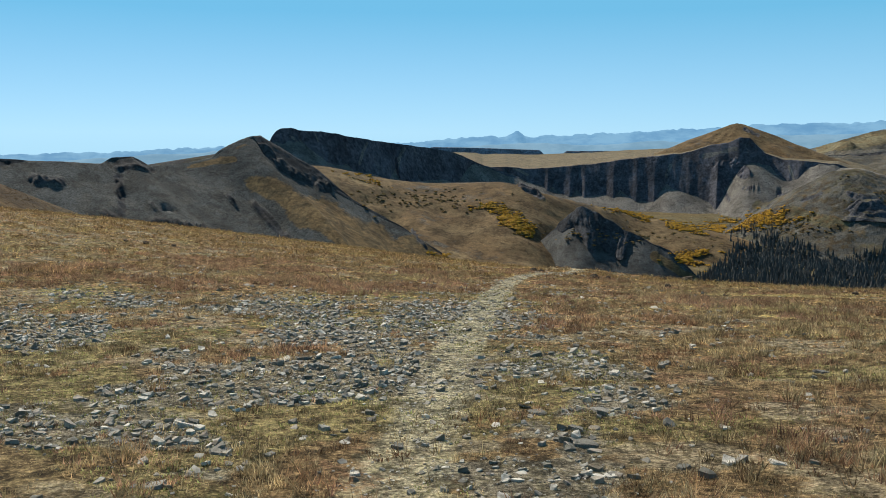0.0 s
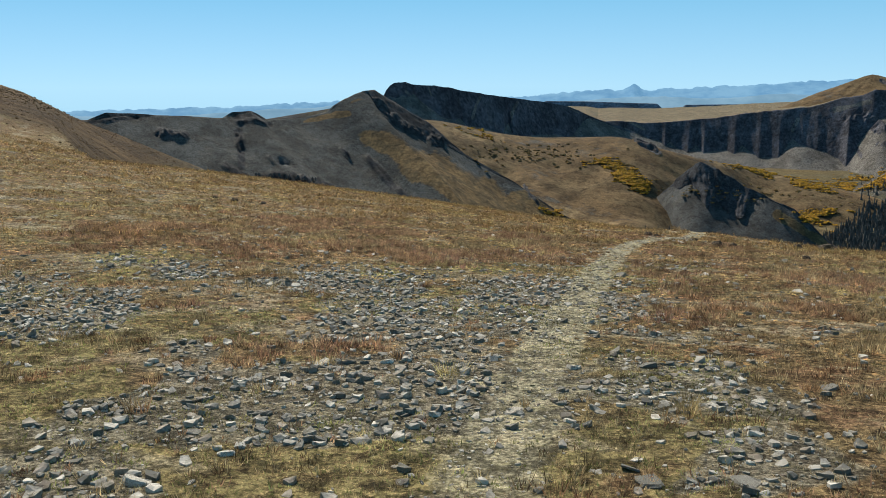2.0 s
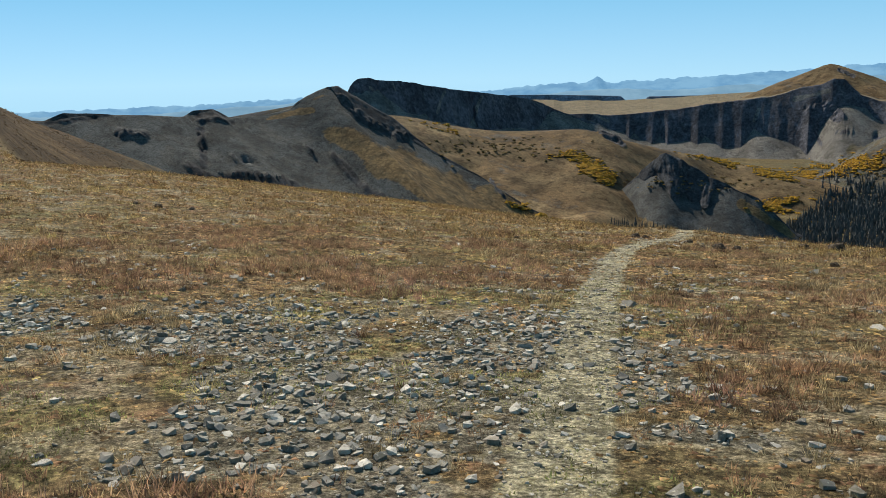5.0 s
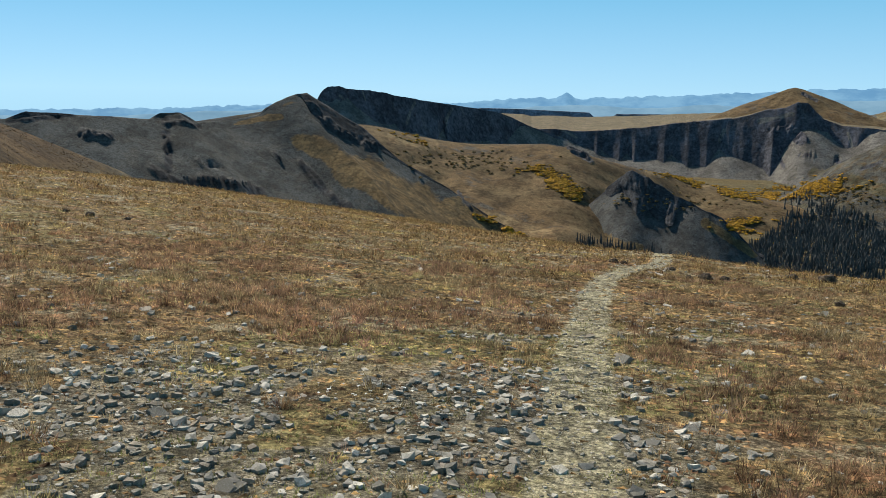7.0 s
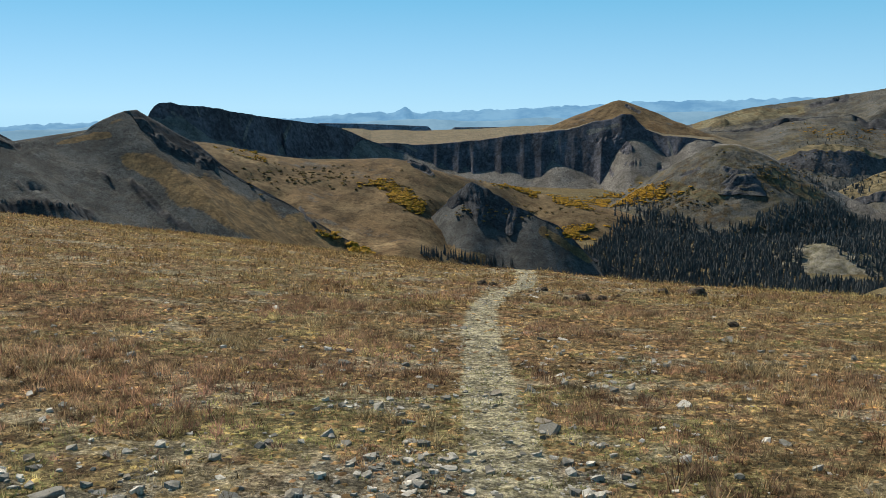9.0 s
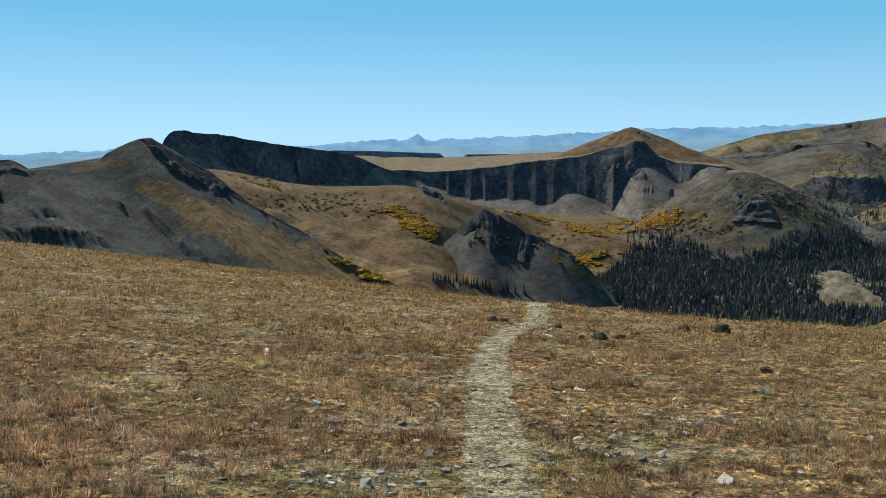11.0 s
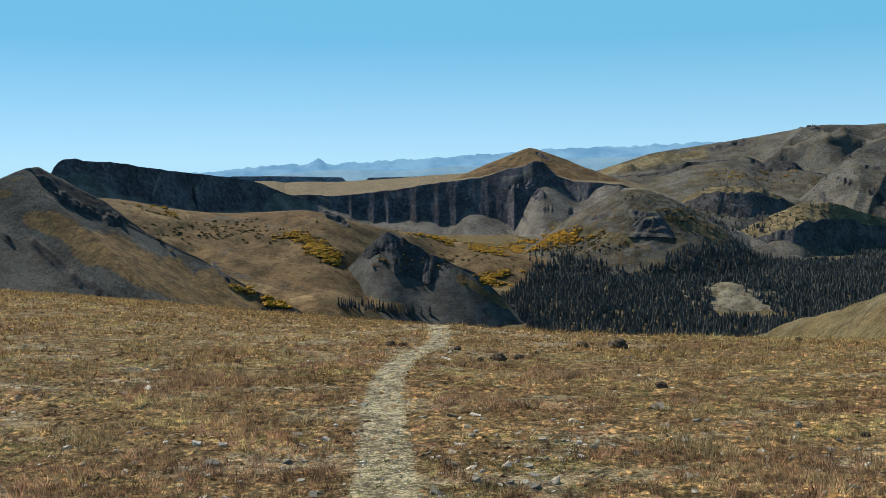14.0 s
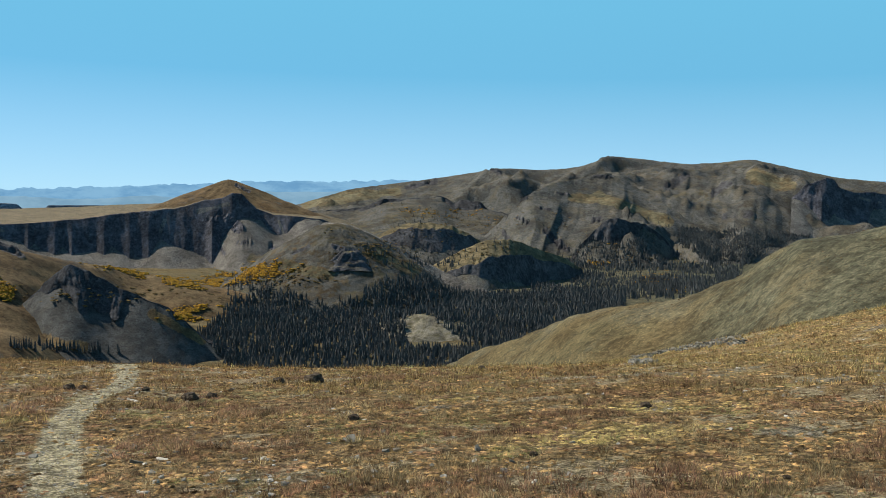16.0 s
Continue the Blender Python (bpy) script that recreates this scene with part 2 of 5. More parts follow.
def polar(az, r):
    az = np.radians(az)
    return EYE[0] + np.sin(az) * r, EYE[1] + np.cos(az) * r


SURFACES = []


def stripe(A, EL, marks, kind, seed):
    """Strength of the turf or rock stripes that run from one direction to another."""
    out = np.zeros_like(A)
    for what, a0, e0, a1, e1, w in marks:
        if what != kind:
            continue
        k = np.clip(((A - a0) * (a1 - a0) + (EL - e0) * (e1 - e0)) / ((a1 - a0) ** 2 + (e1 - e0) ** 2), 0, 1)
        d = np.hypot(A - a0 - k * (a1 - a0), EL - e0 - k * (e1 - e0)) + 0.5 * w * fbm(A, EL, 1.1, 4, seed)
        out = np.maximum(out, 1 - smoothstep(0.35 * w, w, d))
    return out


def lift(X, Y, Z, marks, seed, crags):
    """Raises rough rock where it crops out, and gives the two kinds of cover."""
    dx, dy = X - EYE[0], Y - EYE[1]
    A, EL = np.degrees(np.arctan2(dx, dy)), np.degrees(np.arctan2(Z - EYE[2], np.hypot(dx, dy)))
    grassy, craggy = stripe(A, EL, marks, "turf", seed), stripe(A, EL, marks, "rock", seed + 1)
    Z = Z + craggy * (crags * (ridged(X, Y, 20, 4, seed + 2) - 0.66) + 0.4 * crags * (ridged(X, Y, 7, 3, seed + 3) - 0.66))
    return Z, dict(grassy=grassy, craggy=craggy)


def landform(name, crest, az0, az1, material, near, far, slope=0.5, back=0.4, rough=6.0, swell=60.0, round_top=6.0,
             flute=0.0, flute_size=40.0, columns=500, rows=160, seed=1, label="", jag=0.0, gully=0.0, soft=90, warp=0.0, warp_size=600.0, marks=(), crags=12.0, jag_size=16.0):
    """A ridge. crest: rows of azimuth, distance and elevation; it falls off by slope towards the walk and by back behind."""
    az = np.linspace(az0, az1, columns)
    ca, cd, ce = np.array(crest, float).T
    D, E = np.interp(az, ca, cd), np.interp(az, ca, ce)
    k = max(3, columns // soft) | 1
    ker = np.hanning(k + 2)[1:-1]
    ker /= ker.sum()
    pad = lambda v: np.convolve(np.pad(v, k // 2, mode="edge"), ker, "valid")
    D, E = pad(D), pad(E)
    arc = np.radians(az) * D.mean()
    D = D + 0.6 * rough * fbm(arc, arc * 0, swell * 3, 2, seed + 5)
    zc = EYE[2] + D * np.tan(np.radians(E))
    u = np.linspace(-1, 1, rows)
    s = np.where(u < 0, -near * np.abs(u) ** 1.8, far * np.abs(u) ** 1.8)
    S, A = np.meshgrid(s, az, indexing="ij")
    R = D[None] + S
    X, Y = polar(A, R)
    ARC = np.broadcast_to(arc[None], S.shape)
    d = np.maximum(-S, 0)
    if flute:
        f = ridged(ARC + 0.6 * d + 0.5 * flute_size * fbm(ARC, d, flute_size, 3, seed + 30), d * 0.6, flute_size, 4, seed + 2)
        d_face = d + flute * (f - 0.75) * np.minimum(1, d / 8)
    else:
        d_face = d
    if gully:
        d_face = d_face + gully * (ridged(ARC, d * 0.25, 130, 3, seed + 4) - 0.7) * np.minimum(1, d / 60)
    dd = np.maximum(d_face, 0)
    Z = zc[None] - slope * (np.sqrt(dd ** 2 + round_top ** 2) - round_top)
    b = np.maximum(S, 0)
    Z = np.where(S > 0, zc[None] - back * (np.sqrt(b ** 2 + round_top ** 2) - round_top), Z)
    if warp:
        bend = 0.35 * warp_size * fbm(X, Y, warp_size * 1.2, 3, seed + 12)
        Z = Z + warp * np.minimum(1, np.abs(S) / (0.6 * warp_size)) * (ridged(X + bend, Y - bend, warp_size, 6, seed + 13) - 0.72) * 2
    Z = Z + jag * np.exp(-np.abs(S) / 25) * fbm(ARC, S * 0.4, jag_size, 5, seed + 9)
    keep = np.minimum(1, np.abs(S) / (3 * swell) + 0.05)
    Z = Z + rough * keep * fbm(X, Y, swell, 6, seed)
    Z, cover = lift(X, Y, Z, marks, seed + 40, crags)
    ob = sheet(name, X, Y, Z, material, cover)
    SURFACES.append(ob)
    return tagged(ob, label, "mountain", "", "structure")


def banded(name, lines, dist, slopes, kinds, material, apron, back, columns=400, rows=(40, 60), seed=1, rough=3.0, swell=50.0, flute=8.0, flute_size=30.0, jag=0.05, gully=0.0, marks=(), crags=8.0, blur=3.0, slant=0.0, merge=22.0, label=""):
    """A mountainside in bands. lines: the crest and, below it, the lines at which rock, scree and turf meet, by azimuth and elevation;
    dist: how far the crest stands; slopes: the fall of each band; apron: how far the last band runs on; back: length and fall behind;
    slant: how far the fall lines lean to the side."""
    az = np.linspace(lines[0][0][0], lines[0][-1][0], columns)
    da, dd = np.array(dist, float).T
    D = np.interp(az, da, dd)
    arc = np.radians(az) * D.mean()
    grid = np.linspace(az[0] - 6, az[-1] + 12, columns * 2)
    round_ = np.radians(grid) * D.mean()

    def even(v, width):
        k = max(3, int(width / (grid[1] - grid[0]))) | 1
        ker = np.hanning(k + 2)[1:-1] / np.hanning(k + 2).sum()
        return np.convolve(np.pad(v, k // 2, mode="edge"), ker, "valid")

    D = np.interp(az, grid, even(np.interp(grid, da, dd), 6.0))
    E = []
    for k, pts in enumerate(lines):
        pa, pe = np.array(pts, float).T
        e = np.interp(grid, pa, pe)
        if k:
            thick = np.clip((E[-1] - e) / 0.15, 0, 1)
            e = np.minimum(e + 2.5 * jag * thick * fbm(round_, round_ * 0, 16, 3, seed + k), E[-1] - 0.012)
        else:
            e = e + jag * fbm(round_, round_ * 0, 12, 4, seed)
        E.append(e)
    top = np.interp(az, grid, E[0])
    R, Z, B = [D], [EYE[2] + D * np.tan(np.radians(top))], [az]
    r0, z0 = D, EYE[2] + D * np.tan(np.radians(np.interp(az, grid, even(E[0], blur))))
    for k in range(1, len(lines)):
        # the line runs where the slant from the crest meets it; below it lies an even surface
        at = az
        for _ in range(12):
            at = 0.5 * at + 0.5 * (az + slant * (top - np.interp(at, grid, E[k])))
        t, s = np.tan(np.radians(np.interp(at, grid, even(E[k], blur)))), slopes[k - 1]
        r0 = (z0 - EYE[2] - s * r0) / (t - s)
        z0 = EYE[2] + r0 * t
        t, s = np.tan(np.radians(np.interp(at, grid, E[k]))), slopes[k]
        r = np.minimum((z0 - EYE[2] - s * r0) / (t - s), R[-1] - 1.5)
        R.append(r)
        Z.append(EYE[2] + r * t)
        B.append(at)
    R.append(np.minimum(r0, R[-1]) - merge)
    Z.append(z0 - slopes[-1] * (r0 - R[-1]))
    B.append(B[-1] + slant * (np.interp(B[-1], grid, E[-1]) - np.degrees(np.arctan2(Z[-1] - EYE[2], R[-1]))))
    wide = np.interp(az, grid, even(np.interp(grid, az, z0 + slopes[-1] * (D.mean() - r0)), 3 * blur + 3))
    R.append(np.full(columns, float(np.min(R[-1]))) - apron)
    Z.append(wide - slopes[-1] * (D.mean() - R[-1]))
    B.append(B[-1] + slant * np.degrees(np.arctan2(Z[-2] - EYE[2], R[-2]) - np.arctan2(Z[-1] - EYE[2], R[-1])))
    rows, kinds = (*rows[:-1], 16, rows[-1]), (*kinds, kinds[-1])
    rr, zz, kk, aa = [], [], [], []
    for q in np.linspace(1, 0, 14, endpoint=False) ** 2:
        rr.append(D + q * back[0])
        zz.append(Z[0] - back[1] * q * back[0])
        kk.append((1.0, 0.0))
        aa.append(az)
    for k, count in enumerate(rows):
        kind = (float(kinds[k] == "turf"), float(kinds[k] == "rock"))
        for q in np.linspace(0, 1, count, endpoint=False) ** (1.0 if k + 1 < len(rows) else 1.4):
            rr.append(R[k] + q * (R[k + 1] - R[k]))
            aa.append(B[k] + q * (B[k + 1] - B[k]))
            zz.append(Z[k] + q * (Z[k + 1] - Z[k]))
            kk.append(kind)
    S, H = np.array(rr), np.array(zz)
    turf = np.broadcast_to(np.array(kk)[:, :1], S.shape)
    rock = np.broadcast_to(np.array(kk)[:, 1:], S.shape)
    A, ARC = np.array(aa), np.broadcast_to(arc, S.shape)
    fall = Z[0][None] - H
    front = np.minimum(1, np.maximum(0, fall) / 12) * (S < D[None])
    X, Y = polar(A, S)
    wind = ARC + 0.5 * flute_size * fbm(ARC, H, flute_size * 1.5, 3, seed + 30)
    S = S + rock * front * flute * (ridged(wind, H * 0.35, flute_size, 4, seed + 2) - 0.7)
    if gully:
        bend = 60 * fbm(ARC, fall, 160, 3, seed + 31)
        H = H + (1 - rock) * np.minimum(1, front * fall / 60) * gully * (ridged(ARC + 0.25 * fall + bend, fall * 0.3, 240, 4, seed + 4) - 0.68)
    X, Y = polar(A, S)
    H = H + rough * np.minimum(1, np.abs(fall) / 25) * np.where(S < D[None], 1, 0.5) * fbm(X, Y, swell, 6, seed + 9)
    dx, dy = X - EYE[0], Y - EYE[1]
    EL = np.degrees(np.arctan2(H - EYE[2], np.hypot(dx, dy)))
    scree = stripe(A, EL, marks, "scree", seed + 42)
    rock = np.maximum(rock * (1 - 0.9 * scree), stripe(A, EL, marks, "rock", seed + 41))
    turf = np.maximum(turf, stripe(A, EL, marks, "turf", seed + 40)) * (1 - scree)
    lumps = stripe(A, EL, marks, "rock", seed + 41) * front
    H = H + lumps * crags * (ridged(X, Y, 20, 4, seed + 43) - 0.6 + 0.4 * (ridged(X, Y, 7, 3, seed + 44) - 0.66))
    ob = sheet(name, X[::-1], Y[::-1], H[::-1], material, dict(grassy=turf[::-1], craggy=rock[::-1]))
    SURFACES.append(ob)
    return tagged(ob, label, "mountain", "", "structure")


def hill(name, az, dist, el, radius, profile, material, stretch=1.0, turn=0.0, rough=4.0, swell=40.0, lobes=0.12, lobe_size=0.8,
         rings=90, spokes=220, seed=1, label="", crag=0.0, crag_span=(0, 0), marks=(), crags=10.0, smooth=True, crag_size=26):
    """A free-standing hill. profile: rows of share of the radius and drop in metres from the top."""
    cx, cy = polar(az, dist)
    top = EYE[2] + dist * math.tan(radians(el))
    q = np.linspace(0.001, 1, rings) ** 1.15
    th = -np.linspace(0, 2 * np.pi, spokes, endpoint=False)
    Q, TH = np.meshgrid(q, th, indexing="ij")
    lob = 1 + lobes * fbm(np.cos(TH) * 2 + Q * 0.3, np.sin(TH) * 2 + Q * 0.3, lobe_size, 4, seed)
    px, py = Q * radius * lob * np.cos(TH) * stretch, Q * radius * lob * np.sin(TH)
    c, s = math.cos(radians(turn)), math.sin(radians(turn))
    X, Y = cx + c * px - s * py, cy + s * px + c * py
    pq, pd = np.array(profile, float).T
    Z = top - np.interp(Q, pq, pd) + rough * np.minimum(1, Q * 3) * fbm(X, Y, swell, 6, seed + 3)
    if crag:
        band = smoothstep(crag_span[0], crag_span[0] + 0.08, Q) * (1 - smoothstep(crag_span[1] - 0.08, crag_span[1], Q))
        Z = Z + crag * band * (ridged(X, Y, crag_size, 4, seed + 6) - 0.6)
        Z = Z + 0.25 * crag * band * (ridged(X, Y, 0.3 * crag_size, 3, seed + 8) - 0.6)
    Z, cover = lift(X, Y, Z, marks, seed + 40, crags)
    ob = sheet(name, X, Y, Z, material, cover, smooth, True)
    SURFACES.append(ob)
    return tagged(ob, label, "mountain", "", "structure")


# ---- the ground: one sheet from the walker's feet to the horizon ----
TRAIL = [(-0.5, -4), (-0.7, 2), (-0.88, 5), (-1.1, 10), (-1.2, 16), (-1.15, 20), (-1.06, 22), (-0.9, 23.7), (-0.6, 25.6), (-0.3, 26.6), (0.09, 28.2), (0.4, 31), (0.67, 34), (0.85, 37.6), (1.8, 44)]


def near_slope(x, y):
    """The convex shoulder that the trail runs down."""
    xs, ys = 45 * np.tanh(x / 45) / 10, y / 10
    fall = np.where(ys > 0, -0.1218 * ys ** 2, 0.0)
    return -1.5484 - 0.6864 * ys + fall + 0.4597 * xs + 0.2999 * xs ** 2 - 0.3251 * xs * np.clip(ys, -2, 6) - 0.0596 * xs ** 2 * np.clip(ys, -2, 6) + 2.4 * smoothstep(17, 36, x) * smoothstep(5, 25, y) + 0.2 * np.exp(-((x - 0.75) ** 2 + (y - 35.5) ** 2) / 6.5)


def shoulder(az, r, crest, foot, back, k):
    """Height of a rounded side ridge in polar form."""
    ca, cd, ce = np.array(crest, float).T
    D, E = np.interp(az, ca, cd), np.interp(az, ca, ce)
    zc = EYE[2] + D * np.tan(np.radians(E))
    s = r - D
    low = np.interp(az, *np.array(foot, float).T)
    w = np.where(s < 0, np.maximum(0.02, (zc - low) / (D - 45)), back)
    return zc - w * (np.sqrt(s * s + k * k) - k)


def ground_height(x, y):
    dx, dy = x - EYE[0], y - EYE[1]
    r, az = np.hypot(dx, dy), np.degrees(np.arctan2(dx, dy))
    z = near_slope(x, y)
    z = z + 0.02 * fbm(x, y, 1.6, 4, 3) + 0.08 * smoothstep(5, 20, r) * fbm(x, y, 9, 3, 5)
    valley = np.interp(r, [0, 300, 600, 850, 1200, 1600, 1900, 2600, 5000], [-200, -195, -182, -172, -156, -152, -150, -118, -112])
    valley = valley - 170 * (1 - smoothstep(-14, -8, az)) * smoothstep(1500, 2300, r) + 5 * fbm(x, y, 90, 5, 8)
    left = shoulder(az, r, [(-120, 150, 8), (-60, 150, 5), (-50, 150, 2.9), (-41.2, 165, -0.03), (-38.3, 172, -1.62), (-35.3, 180, -2.96), (-32.1, 185, -4.5), (-31, 188, -5.05),
                            (-28.5, 190, -6.4), (-22, 200, -12), (0, 200, -30), (90, 200, -40)], [(-60, -2.4), (-50, -2.9), (-41, -3.9), (-35, -4.7), (-30, -5.4), (-24, -7), (-15, -10), (0, -20)], 0.35, 12)
    right = shoulder(az, r, [(-90, 420, -50), (10, 420, -25), (20, 420, -14), (24.3, 400, -11.2), (26.5, 380, -9.9), (28.7, 360, -9.2), (32.3, 330, -7.6), (34.1, 318, -7.15), (37.9, 302, -6.5), (39.3, 295, -6.2),
                             (41, 288, -5.4), (42.6, 280, -4.7), (44.2, 275, -3.4), (45.8, 270, -2.3), (48.8, 262, -1.55), (50.8, 260, -1.05), (60, 250, 2), (90, 240, 6), (150, 240, 6)],
                     [(0, -120), (20, -110), (28, -110), (36, -100), (46, -85), (60, -60), (90, -40)], 0.55, 14)
    z = smooth_max(z, valley, 8)
    z = smooth_max(z, left + 0.5 * fbm(x, y, 25, 5, 21), 1.0)
    z = smooth_max(z, right + 1.8 * fbm(x, y, 45, 6, 22), 2.0)
    return z


def trail_offset(x, y):
    tx, ty = np.array(TRAIL, float).T
    return np.abs(x - np.interp(y, ty, tx))


def trail_mask(x, y):
    half = np.interp(y, [0, 10, 20, 30, 33, 36, 40], [0.34, 0.28, 0.25, 0.24, 0.32, 0.36, 0.3])
    d = trail_offset(x, y)
    return (1 - smoothstep(half * 0.6, half * 1.3, d)) * np.interp(y, [3, 10], [0.6, 1.0])


SLATE_SPOTS = [(-3.4, 13.4, 0.5), (-3.4, 12.3, 0.45), (-2.45, 11.2, 0.5), (-2.5, 14.4, 0.45), (-3.1, 15.8, 0.35), (-4.6, 11.8, 0.5), (-3.75, 11, 0.5), (-0.65, 12.1, 0.3), (-0.1, 11.6, 0.4), (-0.75, 15, 0.25), (-2.2, 13.2, 0.5)]
MOSS_SPOTS = [(-3.06, 13.0, 0.25), (-2.75, 12.1, 0.3), (-2.95, 10.8, 0.3), (-4.0, 11.4, 0.3), (-1.0, 13.2, 0.25), (-1.3, 11.5, 0.3), (-2.9, 8.4, 0.4), (-4.4, 9.3, 0.4)]


def spots_near(x, y, spots):
    """From 0 to 1: how near a place is to one of the spots, rows of place and radius."""
    return np.clip(sum(np.exp(-((x - a) ** 2 + (y - b) ** 2) / (2 * w * w)) for a, b, w in spots), 0, 1)


def rocky_mask(x, y):
    """Where slabs of slate lie bare."""
    right = np.interp(y, [2, 8, 12], [1.6, 0.8, -0.3])
    m = smoothstep(-10, -6.5, x) * (1 - smoothstep(right - 0.8, right + 0.8, x)) * smoothstep(-2.5, 1, y) * (1 - smoothstep(13.5, 16, y - 0.2 * np.minimum(x, 0)))
    patch = fbm(x, y, 1.5, 5, 44, 0.6) + 0.15 * spots_near(x, y, SLATE_SPOTS) - 0.3 * spots_near(x, y, MOSS_SPOTS)
    far_patch = smoothstep(0.33, 0.55, fbm(x, y * 1.4, 2.2, 5, 45)) * (1 - smoothstep(36, 46, y))
    return np.clip(m * (0.08 + 0.92 * smoothstep(-0.02, 0.14, patch - np.interp(y, [3, 9, 13, 16], [-0.04, 0.0, 0.0, 0.07]))), 0, 1) + 0.7 * (1 - m) * far_patch


def moss_field(x, y):
    """Above zero where yellow-green cushions grow."""
    return fbm(x, y, 1.0, 4, 97) + 0.35 * spots_near(x, y, MOSS_SPOTS) - 0.05 - 0.16 * smoothstep(13, 20, y)


def bare_field(x, y):
    """Above zero where pale soil shows through the turf."""
    return fbm(x, y * 1.5, 0.9, 4, 123) - 0.17


def build_ground():
    fine = np.linspace(-58, 66, 420)
    coarse = np.linspace(66, 302, 60)[1:-1]
    az = np.concatenate([fine, coarse])
    r = np.concatenate([[0.02], np.geomspace(0.8, 60, 180), np.geomspace(60, 4900, 130)[1:]])
    R, A = np.meshgrid(r, az, indexing="ij")
    X, Y = polar(A, R)
    A = np.where(A > 180, A - 360, A)
    Z = ground_height(X, Y)
    ob = sheet("ground", X, Y, Z, ground_material(), dict(trail=trail_mask(X, Y), rocky=rocky_mask(X, Y), far=smoothstep(42, 85, R), moss=moss_field(X, Y), bare=bare_field(X, Y), russet=0.8 * (1 - smoothstep(-36, -24, A)) * smoothstep(-130, -120, A), straw=smoothstep(3, 15, X) * smoothstep(14, 24, Y) * (1 - smoothstep(55, 90, R)), sage=smoothstep(37, 43, A) * (1 - smoothstep(80, 110, A)) * smoothstep(70, 140, R) + smoothstep(1050, 1400, R) * smoothstep(8, 14, A)), closed=True)
    SURFACES.append(ob)
    return tagged(ob, "dry autumn alpine turf with bare stony patches and a worn trail", "ground", "", "structure")


build_ground()

# ---- the mountains ----
NEVER, CLIFFS = (1.6, 1.7), (0.30, 0.45)
# the ridge's rock colour is dark stone with its shade painted in
ridge_side = mountain_material("scree_slope", (0.105, 0.066, 0.028), (0.088, 0.060, 0.028), (0.062, 0.064, 0.061), (0.036, 0.036, 0.038), NEVER, CLIFFS, 0.5, 0.34, 0.12, 1.2)
dark_side = mountain_material("dark_slope", OLIVE, OLIVE, (0.060, 0.060, 0.062), DARK, NEVER, CLIFFS, 0.8)
grass_side = mountain_material("grass_slope", (0.108, 0.077, 0.041), (0.106, 0.068, 0.034), (0.082, 0.076, 0.066), DARK, (0.66, 0.80), (0.4, 0.55), 0.7, 0.62, relief=1.5)
cliff_side = mountain_material("cliff_slope", TAN, OLIVE, (0.125, 0.116, 0.105), (0.056, 0.056, 0.067), NEVER, CLIFFS, 0.8, 0.55, 0.15, 1.6)
range_side = mountain_material("range_slope", (0.080, 0.069, 0.040), (0.100, 0.073, 0.037), (0.074, 0.073, 0.067), (0.042, 0.042, 0.046), (0.93, 1.02), (0.45, 0.62), 1.6, 0.5, 0.35, 2.2)
knob_side = mountain_material("knob_rock", (0.085, 0.060, 0.028), (0.088, 0.058, 0.027), (0.064, 0.065, 0.063), (0.046, 0.046, 0.050), NEVER, CLIFFS, 0.35, 0.3, 0.1, 1.5)
bluff_side = mountain_material("bluff_slope", (0.10, 0.078, 0.042), OLIVE, (0.090, 0.086, 0.076), DARK, NEVER, CLIFFS, 0.6, 0.5, 0.3, 1.6)

